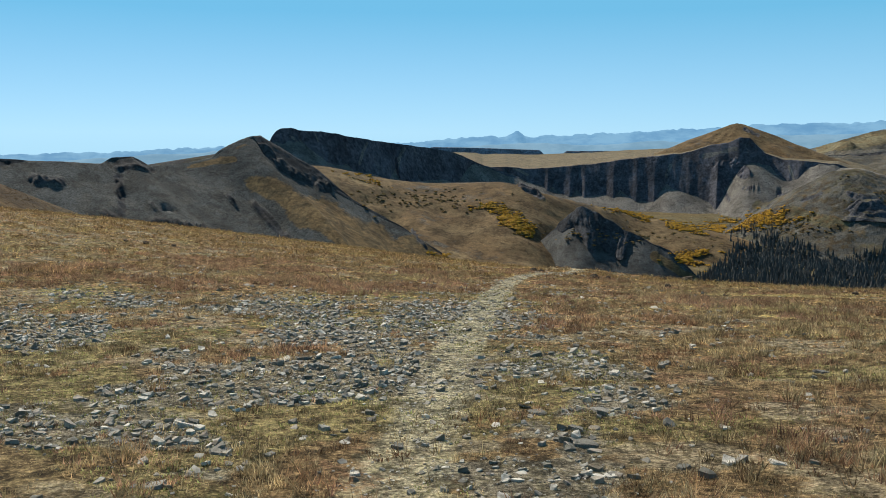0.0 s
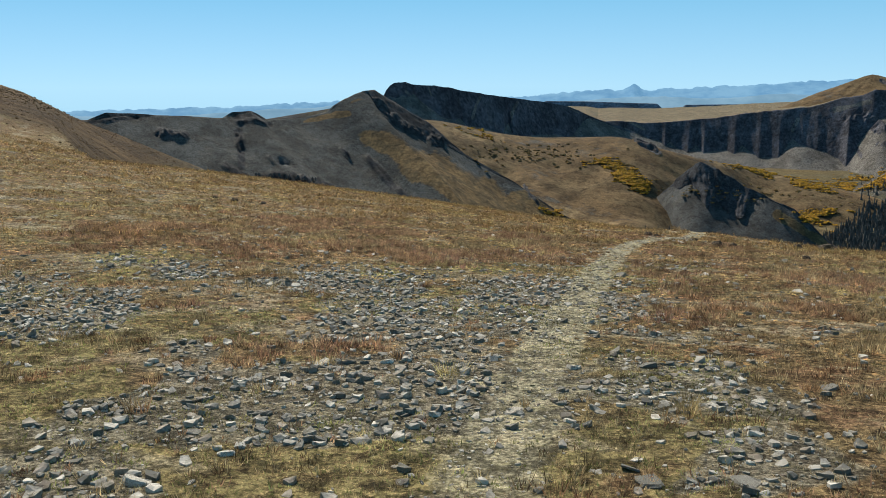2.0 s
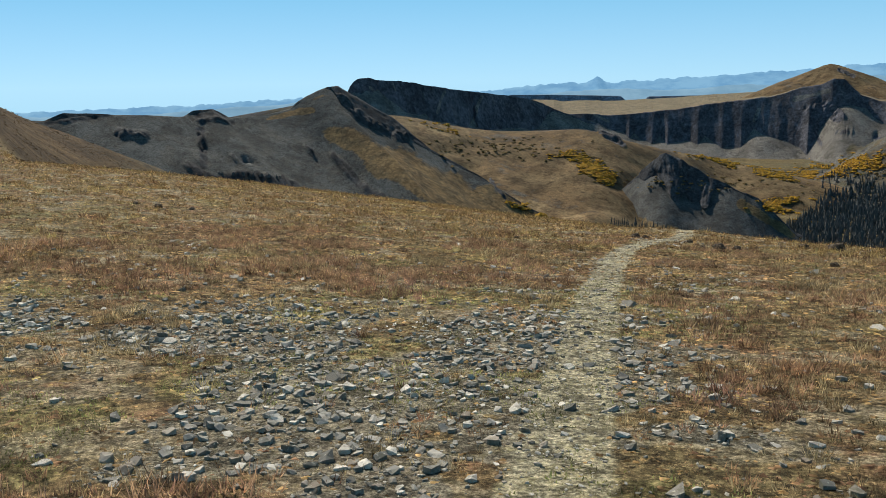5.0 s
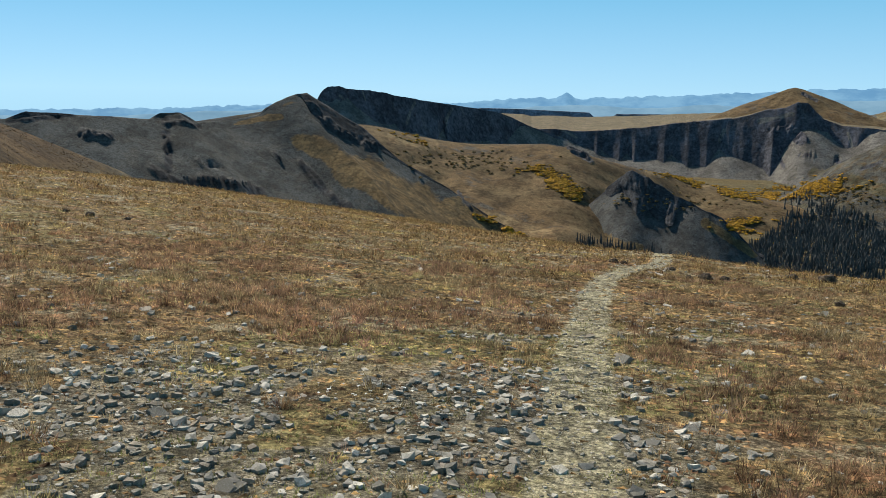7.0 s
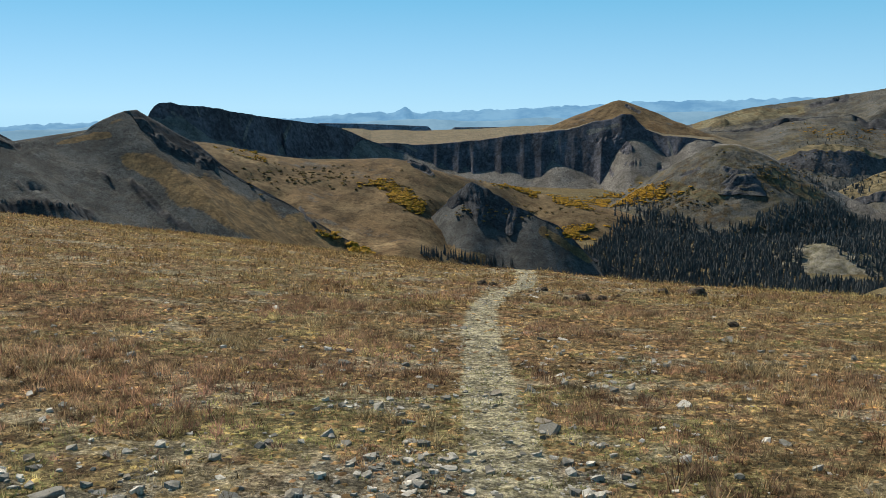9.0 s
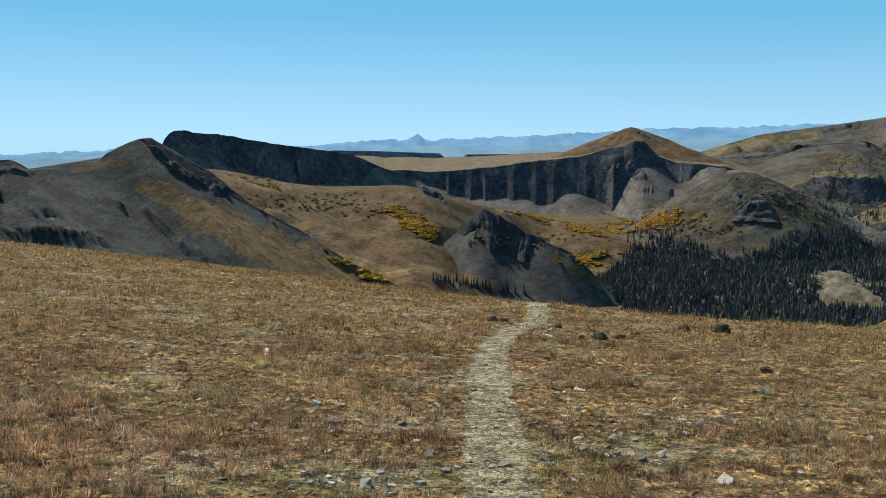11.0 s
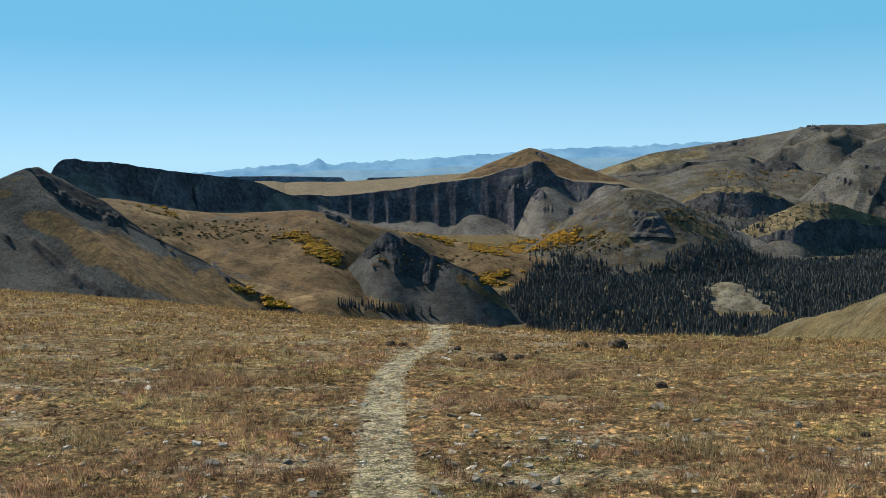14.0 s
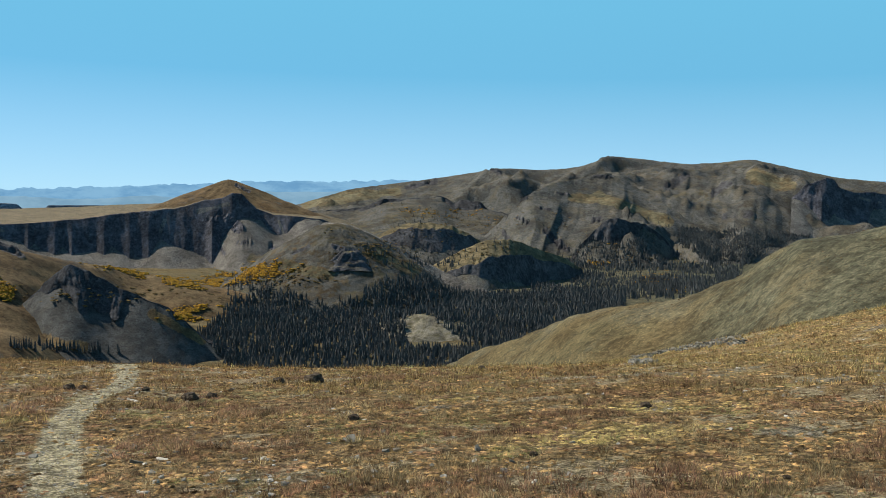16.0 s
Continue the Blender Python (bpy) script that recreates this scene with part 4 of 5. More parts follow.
# both hazy layers carry painted haze as a pale blue glow
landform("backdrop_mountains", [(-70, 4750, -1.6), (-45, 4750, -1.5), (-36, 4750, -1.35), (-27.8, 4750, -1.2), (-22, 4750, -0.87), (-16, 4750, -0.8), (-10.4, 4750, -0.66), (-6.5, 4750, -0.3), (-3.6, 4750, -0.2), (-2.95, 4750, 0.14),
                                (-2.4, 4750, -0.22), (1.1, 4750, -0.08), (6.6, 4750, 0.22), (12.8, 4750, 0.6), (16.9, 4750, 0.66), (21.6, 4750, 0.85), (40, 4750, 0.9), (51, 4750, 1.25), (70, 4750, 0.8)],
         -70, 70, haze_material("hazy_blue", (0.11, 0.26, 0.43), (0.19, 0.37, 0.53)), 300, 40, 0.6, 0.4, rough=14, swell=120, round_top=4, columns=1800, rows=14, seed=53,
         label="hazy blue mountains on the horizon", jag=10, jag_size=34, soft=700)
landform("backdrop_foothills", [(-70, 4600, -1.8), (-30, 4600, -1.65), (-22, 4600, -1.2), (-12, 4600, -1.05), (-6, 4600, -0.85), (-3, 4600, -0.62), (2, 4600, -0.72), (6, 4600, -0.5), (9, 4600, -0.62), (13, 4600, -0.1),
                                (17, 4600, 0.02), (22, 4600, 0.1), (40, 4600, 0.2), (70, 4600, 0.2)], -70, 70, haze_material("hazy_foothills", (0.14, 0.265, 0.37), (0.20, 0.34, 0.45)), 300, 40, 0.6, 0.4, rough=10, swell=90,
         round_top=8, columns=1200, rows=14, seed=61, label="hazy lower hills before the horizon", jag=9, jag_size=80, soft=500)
# mesas: distance haze is mixed into the pale bluish base colours
for i, crest in enumerate(([(-10, 4150, -1.6), (-8.4, 4150, -0.9), (-5.6, 4150, -0.93), (-3, 4150, -1.02), (-1.5, 4150, -1.06), (-1.0, 4150, -1.5)], [(-0.2, 4250, -1.5), (0.2, 4250, -1.12), (4, 4250, -1.08), (7, 4250, -1.0), (10, 4250, -1.4)])):
    landform("backdrop_mesa", crest, crest[0][0], crest[-1][0], mountain_material("mesa_haze", (0.16, 0.16, 0.16), (0.14, 0.15, 0.16), (0.12, 0.14, 0.17), (0.11, 0.13, 0.16), NEVER, (0.8, 0.9)), 60, 350, 1.6, 0.05, rough=2,
             columns=160, rows=40, seed=59 + i, label="flat dark mesa in the distance")

# ---- woods, shrubs, stones and grass ----
rng = np.random.default_rng(5)
bpy.context.view_layer.update()
DEPS = bpy.context.evaluated_depsgraph_get()


def drop(x, y):
    """The height of the land at a place."""
    hit, place, *_ = scene.ray_cast(DEPS, Vector((x, y, 900)), Vector((0, 0, -1)))
    return place.z if hit else None


def sight(az, el, level=0.72):
    """The first land met from the walk in a direction, and its upward normal."""
    a, e = radians(az), radians(el)
    hit, place, normal, *_ = scene.ray_cast(DEPS, Vector(EYE), Vector((math.sin(a) * math.cos(e), math.cos(a) * math.cos(e), math.sin(e))))
    return place if hit and normal.z > level else None


def conifer_shape(tiers, sides, seed):
    """Corners and triangles of a ragged spire one metre high."""
    r = np.random.default_rng(seed)
    v, f = [], []
    for k in range(tiers):
        low, high = 0.06 + 0.9 * k / tiers, min(1.0, 0.06 + 0.9 * (k + 1.75) / tiers)
        rad = 0.155 * (1 - 0.93 * k / tiers) * (0.85 + 0.3 * r.random())
        base = len(v)
        ang = np.arange(sides) * 2 * np.pi / sides + r.random() * 6
        for q in ang:
            w = rad * (0.65 + 0.7 * r.random())
            v.append((w * math.cos(q), w * math.sin(q), low - 0.03 * r.random()))
        v.append((0.012 * r.standard_normal(), 0.012 * r.standard_normal(), high))
        for i in range(sides):
            f.append((base + i, base + (i + 1) % sides, base + sides))
    return np.array(v), np.array(f)


def needle_material(name, a, b):
    n = Nodes(name, 0.9)
    c = n.mix(n.island(), a, b)
    c = n.mix(n.step(n.noise(0.02, 3), 0.4, 0.6), c, tuple(0.5 * (p + q) * 1.25 for p, q in zip(a, b)))
    return n.done(c)


SPRUCE = needle_material("spruce_needles", (0.034, 0.041, 0.040), (0.082, 0.082, 0.083))


def scatter(name, shapes, places, heights, material, label, category, fat=1.0, smooth=False):
    """Many plants in one mesh, each turned at random."""
    vs, fs, n = [], [], 0
    for p, h in zip(places, heights):
        v, f = shapes[rng.integers(len(shapes))]
        q = rng.random() * 6.283
        c, s = math.cos(q), math.sin(q)
        w = h * fat * (0.8 + 0.5 * rng.random())
        out = np.stack([w * (c * v[:, 0] - s * v[:, 1]) + p[0], w * (s * v[:, 0] + c * v[:, 1]) + p[1], h * v[:, 2] + p[2]], 1)
        vs.append(out)
        fs.append(f + n)
        n += len(v)
    return tagged(soup(name, np.concatenate(vs), np.concatenate(fs), material, smooth), label, category, "", "stuff")


def forest():
    shapes = [conifer_shape(3, 5, k) for k in range(7)]
    places = []
    for _ in range(19000):
        az, r = 8 + 28 * rng.random(), math.sqrt(760 ** 2 + (1460 ** 2 - 760 ** 2) * rng.random())
        upper = np.interp(az, [8.4, 9.5, 10.8, 12.5, 13.8, 14.7, 18.7, 21.9, 25.4, 33, 36], [1010, 1080, 1190, 1230, 1200, 1180, 1180, 1250, 1350, 1430, 1440])
        first = np.interp(r, [760, 870, 1020, 1090, 1290], [13, 10.6, 8.5, 9.7, 10.9])
        x, y = polar(az, r)
        frayed = 26 * float(fbm(x, y, 40, 3, 71))
        bank = 955 < r < 1060 and abs(az - 23.4 + (r - 1010) * 0.022) < 0.5 + 2.0 * (1060 - r) / 105
        if r + frayed > upper or az + frayed * 0.03 < first or bank:
            continue
        z = drop(x, y)
        if z is not None:
            places.append((x, y, z - 0.4))
    # the wood runs on up the side valley behind
    for _ in range(5000):
        az, r = 30 + 13 * rng.random(), math.sqrt(1380 ** 2 + (2050 ** 2 - 1380 ** 2) * rng.random())
        x, y = polar(az, r)
        if float(fbm(x, y, 120, 4, 73)) + (az - 35) * 0.03 > -0.05:
            z = drop(x, y)
            if z is not None and z < -95:
                places.append((x, y, z - 0.4))
    scatter("conifer_forest", shapes, places, 6.5 + 6 * rng.random(len(places)), SPRUCE, "dense dark spruce forest on the valley floor", "forest", 1.0)
    # thin woods on the slopes behind
    few = [conifer_shape(3, 5, k + 20) for k in range(5)]
    places = []
    for az, el, da, de, count in ((39.5, -2.6, 4.5, 1.0, 450), (36, -4.4, 4.0, 0.9, 350), (36, -5.5, 3.5, 0.5, 900), (31, -5.0, 2.5, 0.5, 200), (21.5, -4.0, 2.2, 0.8, 70), (23.5, -4.6, 1.5, 0.5, 80),
                                  (27, -3.8, 3, 0.8, 60), (12.0, -6.0, 1.5, 0.5, 60), (26, -1.6, 5, 0.8, 60)):
        for _ in range(count):
            p = sight(az + da * (2 * rng.random() - 1), el + de * rng.standard_normal() * 0.6)
            if p and p.length > 500:
                places.append((p.x, p.y, p.z - 0.4))
    for _ in range(3600):
        az = 39.2 + 7.6 * rng.random()
        k, frayed = rng.random(), 0.25 * float(fbm(az, az * 0, 0.8, 3, 77))
        p = sight(az, (1 - k) * np.interp(az, [39, 46.5], [-1.7, -2.1]) + k * np.interp(az, [39, 40.5, 43.5, 47], [-2.6, -3.6, -4.0, -3.4]) + frayed, 0.5)
        if p and p.length > 900:
            places.append((p.x, p.y, p.z - 0.4))
    scatter("scattered_conifers", few, places, 4.5 + 5 * rng.random(len(places)), SPRUCE, "scattered dark spruces on the mountain slopes", "trees", 1.1)


forest()


def shrub_shape(seed):
    """A low clump of leafy lumps about one metre across."""
    r = np.random.default_rng(seed)
    v, f = [], []
    for _ in range(5):
        c = np.array([0.33 * r.standard_normal(), 0.33 * r.standard_normal(), 0.25 + 0.2 * r.random()])
        s = 0.22 + 0.2 * r.random()
        base = len(v)
        pts = np.array([(1, 0, 0), (-1, 0, 0), (0, 1, 0), (0, -1, 0), (0, 0, 1), (0, 0, -0.6)]) * (0.7 + 0.6 * r.random((6, 1)))
        v.extend(c + s * pts)
        for t in ((0, 2, 4), (2, 1, 4), (1, 3, 4), (3, 0, 4), (2, 0, 5), (1, 2, 5), (3, 1, 5), (0, 3, 5)):
            f.append(tuple(base + i for i in t))
    return np.array(v), np.array(f)


def willows():
    n = Nodes("autumn_willow", 0.85)
    gold = n.done(n.mix(n.island(), (0.40, 0.22, 0.018), (0.20, 0.11, 0.02)))
    n = Nodes("fading_willow", 0.85)
    brown = n.done(n.mix(n.island(), (0.16, 0.10, 0.03), (0.07, 0.06, 0.03)))
    shapes = [shrub_shape(k) for k in range(8)]
    bright, dull = [], []
    for az, el, da, de, tilt, count in ((-4.6, -4.9, 0.8, 0.30, 0.0, 160), (-3.2, -5.6, 0.7, 0.5, -0.3, 240), (-2.3, -6.3, 0.5, 0.4, 0.0, 170), (-6.4, -8.9, 1.7, 0.22, -0.42, 380), (8.6, -7.7, 1.1, 0.35, 0.1, 330),
                                        (12.4, -5.15, 1.9, 0.4, 0.12, 900), (10.4, -5.7, 1.3, 0.35, 0.1, 500), (8.0, -5.8, 1.4, 0.2, -0.15, 180), (5.2, -5.3, 2.4, 0.16, -0.25, 420), (-13.0, -2.9, 1.2, 0.25, -0.2, 90), (10.0, -8.6, 0.8, 0.5, 0, 60),
                                        (24.5, -1.2, 3.0, 0.35, -0.05, 160), (34.2, -4.2, 0.9, 0.15, 0, 60), (37.8, -5.2, 0.9, 0.3, 0, 110), (39.0, -5.6, 0.6, 0.2, 0, 70), (35.0, -3.0, 0.6, 0.1, 0, 40)):
        for _ in range(int(count * 1.7)):
            u, w = rng.standard_normal(2) * 0.55
            p = sight(az + da * u, el + de * w + tilt * da * u)
            if p and p.length > 400 and float(fbm(p.x, p.y, 22, 3, 83)) > -0.12:
                (bright if rng.random() < 0.72 else dull).append((p.x, p.y, p.z - 0.2))
    scatter("willow_thicket", shapes, bright, 1.5 + 2.2 * rng.random(len(bright)), gold, "golden yellow autumn willow shrubs", "shrubs", 1.6)
    for az, el, da, de, count in ((-9, -4.3, 4, 0.7, 120), (20.5, -3.7, 2.5, 0.6, 160), (14, -5.6, 2, 0.5, 120), (28, -4, 3, 0.7, 120), (38, -4.2, 4, 0.8, 300), (27, -2.0, 6, 0.9, 300), (3, -6.5, 5, 0.6, 120)):
        for _ in range(count):
            p = sight(az + da * rng.standard_normal() * 0.6, el + de * rng.standard_normal() * 0.6)
            if p and p.length > 400:
                dull.append((p.x, p.y, p.z - 0.2))
    scatter("low_brush", shapes, dull, 1.2 + 1.8 * rng.random(len(dull)), brown, "low brown and olive brush on the slopes", "shrubs", 1.6)


willows()


def hillside_brush():
    """Low dry shrubs dotted over the two side hills."""
    n = Nodes("hillside_shrub", 0.9)
    mat = n.done(n.mix(n.island(), (0.055, 0.036, 0.018), (0.12, 0.075, 0.034)))
    shapes = []
    for k in range(6):
        r = np.random.default_rng(140 + k)
        q = np.arange(5) * 1.2566 + r.random(5)
        ring = np.stack([np.cos(q) * (0.35 + 0.3 * r.random(5)), np.sin(q) * (0.35 + 0.3 * r.random(5)), 0.1 + 0.4 * r.random(5)], 1)
        v = np.concatenate([ring, [(0, 0, 0.9)], ring * np.array([0.7, 0.7, 0]) - np.array([0, 0, 0.3])])
        f = [(i, (i + 1) % 5, 5) for i in range(5)] + [(i, 6 + i, (i + 1) % 5) for i in range(5)]
        shapes.append((v, np.array(f)))
    az = np.concatenate([-56 + 34 * rng.random(8000), 28 + 32 * rng.random(8000)])
    r = 50 + np.where(az < 0, 130, 270) * rng.random(len(az)) ** 0.8
    x, y = polar(az, r)
    k = rng.random(len(x)) < np.clip(0.5 + 1.3 * fbm(x, y, 14, 4, 61), 0.05, 1)
    x, y, r = x[k], y[k], r[k]
    z = ground_height(x, y)
    scatter("hillside_brush", shapes, list(zip(x, y, z)), (0.05 + 0.07 * rng.random(len(x)) ** 2) * (0.7 + r / 150), mat, "low dry brown shrubs dotted over the hillsides", "shrubs", 1.5)


hillside_brush()


def part(name, verts, faces, material, parent, label=""):
    ob = soup(name, verts, faces, material)
    ob.parent = parent
    if label:
        ob["label"] = label
    return ob


def conifer(seed):
    """One spruce: a tapered trunk and a ragged crown."""
    thing = new("spruce_tree")
    h = 8.5
    v, f = conifer_shape(7, 8, seed)
    part("crown", v * h, f, SPRUCE, thing)
    k = np.arange(6) * np.pi / 3
    low = np.stack([0.16 * np.cos(k), 0.16 * np.sin(k), 0 * k - 0.5], 1)
    top = np.stack([0.05 * np.cos(k), 0.05 * np.sin(k), 0 * k + 5.5], 1)
    fs = [(i, (i + 1) % 6, 6 + (i + 1) % 6) for i in range(6)] + [(i, 6 + (i + 1) % 6, 6 + i) for i in range(6)]
    part("trunk", np.concatenate([low, top]), fs, BARK, thing, "grey weathered trunk")
    return tagged(thing, "dark slender spruce at the foot of the slope", "tree", "spruces in the row below the outcrop")


n = Nodes("spruce_bark", 0.9)
BARK = n.done(n.mix(n.step(n.noise(6, 4), 0.4, 0.6), (0.08, 0.065, 0.05), (0.14, 0.12, 0.10)), n.noise(14, 4), 0.03)
kinds = [conifer(90 + k) for k in range(4)]
placed = 0
for i in range(64):
    az = -1.9 + 7.6 * (i + rng.random()) / 64
    el = np.interp(az, [-2, 1, 5, 6], [-9.35, -9.7, -10.25, -10.4]) + 0.1 * rng.standard_normal()
    p = sight(az, el, 0.3)
    if p is None or p.length < 300:
        continue
    s = 0.75 + 0.6 * rng.random()
    m = Matrix.Translation((p.x, p.y, p.z - 0.2)) @ Matrix.Rotation(6.28 * rng.random(), 4, "Z")
    if placed < 4:
        t = kinds[placed]
        t.matrix_basis = m
    else:
        t = copy_thing(kinds[rng.integers(4)], m)
    t.scale = (s, s, s * (0.9 + 0.3 * rng.random()))
    placed += 1

# ---- stones ----


def slate_material():
    n = Nodes("slate", 0.75)
    tone = n.math("MULTIPLY", n.math("ADD", n.island(), n.single()), 0.5)
    tone = n.math("FRACT", n.math("MULTIPLY", tone, 3.0))
    tone = n.math("POWER", tone, 1.1)
    c = n.mix(n.step(tone, 0.05, 0.95), (0.135, 0.128, 0.114), (0.60, 0.55, 0.47))
    c = n.mix(n.step(n.math("FRACT", n.math("MULTIPLY", tone, 7.3)), 0.78, 0.83, 0, 0.6), c, (0.21, 0.16, 0.115))
    c = n.mix(n.step(n.noise(18, 5, 0.65), 0.42, 0.66, 0, 0.7), c, (0.13, 0.12, 0.085))
    c = n.mix(n.step(n.noise(45, 3), 0.58, 0.7, 0, 0.8), c, (0.36, 0.34, 0.28))
    return n.done(c, n.noise(70, 5, 0.7), 0.006, 0.8)


SLATE = slate_material()


def slab_shape(seed, sides=7, thick=0.2, plain=False):
    """An irregular flat stone one metre across with chipped edges."""
    r = np.random.default_rng(seed)
    q = np.sort(np.arange(sides) * 2 * np.pi / sides + 0.5 * r.standard_normal(sides) * 2 / sides)
    rad = 0.5 * (0.65 + 0.5 * r.random(sides))
    ring = np.stack([np.cos(q) * rad, np.sin(q) * rad * (0.6 + 0.35 * r.random()), 0 * q], 1)
    tilt = 0.12 * r.standard_normal(2)
    low = ring * 0.94 + np.array([0, 0, -0.35 * thick])
    mid = ring + np.array([0, 0, 0.55 * thick]) + np.stack([0 * q, 0 * q, 0.22 * thick * r.standard_normal(sides)], 1)
    top = ring * 0.84 + np.array([0, 0, thick]) + np.stack([0 * q, 0 * q, ring @ np.array([*tilt, 0])], 1)
    hub = [(0, 0, thick * (1.0 + 0.1 * r.standard_normal()))]
    f = []
    if plain:
        for i in range(sides):
            j = (i + 1) % sides
            f += [(i, j, sides + j), (i, sides + j, sides + i), (sides + i, sides + j, 2 * sides)]
        return np.concatenate([low, mid * np.array([0.92, 0.92, 1.5]), hub]), np.array(f)
    v = np.concatenate([low, mid, top, hub])
    for i in range(sides):
        j = (i + 1) % sides
        f += [(i, j, sides + j), (i, sides + j, sides + i), (sides + i, sides + j, 2 * sides + j), (sides + i, 2 * sides + j, 2 * sides + i), (2 * sides + i, 2 * sides + j, 3 * sides)]
    return v, np.array(f)


def chips(name, count, box, size, mask, label, seed, thick=(0.05, 0.22), power=2.2, sides=5):
    """Small loose stones over a stretch of ground."""
    r = np.random.default_rng(seed)
    x, y = box[0] + (box[1] - box[0]) * r.random(count), box[2] + (box[3] - box[2]) * r.random(count)
    keep = r.random(count) < mask(x, y)
    x, y = x[keep], y[keep]
    z = ground_height(x, y)
    s = size[0] + (size[1] - size[0]) * r.random(len(x)) ** power
    shapes = [slab_shape(seed + k, sides, thick[0] + (thick[1] - thick[0]) * k / 11, True) for k in range(12)]
    nv = len(shapes[0][0])
    pick = r.integers(12, size=len(x))
    V = np.stack([sh[0] for sh in shapes])[pick] * s[:, None, None]
    tx, ty, q = 0.16 * r.standard_normal(len(x)), 0.16 * r.standard_normal(len(x)), 6.283 * r.random(len(x))
    V[:, :, 2] += V[:, :, 0] * tx[:, None] + V[:, :, 1] * ty[:, None]
    c, sn = np.cos(q)[:, None], np.sin(q)[:, None]
    V = np.stack([c * V[:, :, 0] - sn * V[:, :, 1] + x[:, None], sn * V[:, :, 0] + c * V[:, :, 1] + y[:, None], V[:, :, 2] + z[:, None]], -1)
    F = shapes[0][1][None] + (np.arange(len(x)) * nv)[:, None, None]
    return tagged(soup(name, V.reshape(-1, 3), F.reshape(-1, 3), SLATE), label, "stones", "", "stuff")


chips("slate_chips", 100000, (-9.5, 3.0, -1.0, 19.0), (0.016, 0.115), lambda x, y: 0.035 + 0.62 * rocky_mask(x, y) ** 1.5 * (1 - 0.75 * trail_mask(x, y)), "broken grey slate chips on the bare turf", 200, thick=(0.10, 0.32), power=3.2)
chips("trail_gravel", 34000, (-2.2, 1.2, -1.0, 34.0), (0.009, 0.042), lambda x, y: trail_mask(x, y), "small angular gravel on the trail", 230, power=1.8, sides=4)
chips("far_slate_chips", 30000, (-20, 22, 15.0, 44.0), (0.02, 0.11), lambda x, y: 0.05 + 0.5 * np.clip(rocky_mask(x, y), 0, 1) + 0.2 * (bare_field(x, y) > 0.05), "pale stone patches in the turf", 260)
chips("edge_stones", 3000, (-2.6, 0.6, 3.0, 30.0), (0.04, 0.16), lambda x, y: 0.55 * smoothstep(0.25, 0.4, trail_offset(x, y)) * (1 - smoothstep(0.5, 0.9, trail_offset(x, y))) * (0.4 + rocky_mask(x, y)), "stones along the edge of the trail", 290)


def rock(seed, thick, sides=9):
    v, f = slab_shape(seed, sides, thick)
    return tagged(soup("rock", v, f, SLATE), "flat grey slate rock lying on the turf", "rock", "loose slate rocks")


rocks = [rock(310 + k, 0.08 + 0.025 * (k % 5)) for k in range(10)]
fixed = [(-1.63, 12.46, 0.2), (-3.69, 15.54, 0.17), (-0.79, 8.68, 0.15), (-0.25, 8.88, 0.16), (-1.01, 7.32, 0.13), (0.32, 6.4, 0.17), (-0.15, 6.28, 0.2), (-2.58, 5.64, 0.18), (-0.85, 14.95, 0.22), (-1.14, 16.16, 0.16),
         (-3.74, 13.47, 0.2), (-0.49, 17.91, 0.12), (-1.69, 18.28, 0.16), (2.58, 16.69, 0.14), (1.91, 19.62, 0.2)]
spots = list(fixed)
while len(spots) < 250:
    x, y = -9 + 12 * rng.random(), 2.5 + 20 * rng.random()
    if rng.random() < 0.15 + float(rocky_mask(np.array([x]), np.array([y]))[0]) and abs(x - np.interp(y, [p[1] for p in TRAIL], [p[0] for p in TRAIL])) > 0.2:
        spots.append((x, y, 0.07 + 0.11 * rng.random() ** 2))
for i, (x, y, s) in enumerate(spots):
    z = float(ground_height(np.array([x]), np.array([y]))[0])
    m = pose(x, y, z - 0.005, 8 * rng.standard_normal(), 8 * rng.standard_normal(), 360 * rng.random())
    ob = rocks[i] if i < 10 else copy_thing(rocks[rng.integers(10)], m)
    ob.matrix_basis = m
    ob.scale = (s, s, s * (0.8 + 0.5 * rng.random()))


def boulder(x, y, size, seed, label):
    """A lichen-dark angular block half sunk in the turf."""
    bm = bmesh.new()
    bmesh.ops.create_icosphere(bm, subdivisions=3, radius=0.5)
    for v in bm.verts:
        p = v.co * 3 + Vector((seed, 0, 0))
        d = v.co.normalized()
        v.co *= 1 + 0.35 * noise.noise(p) + 0.12 * noise.noise(p * 3.1)
        v.co = Vector((round(v.co.x * 7) / 7 * 0.5 + v.co.x * 0.5, round(v.co.y * 7) / 7 * 0.5 + v.co.y * 0.5, v.co.z * 0.72))
    me = bpy.data.meshes.new("boulder")
    bm.to_mesh(me)
    bm.free()
    me.materials.append(DARK_ROCK)
    ob = new("boulder", me)
    z = float(ground_height(np.array([x]), np.array([y]))[0])
    ob.matrix_basis = pose(x, y, z + 0.1 * size, 0, 0, 60 * seed)
    ob.scale = (0.66 * size, 0.66 * size, 0.62 * size)
    return tagged(ob, label, "boulder", "dark boulders by the trail")


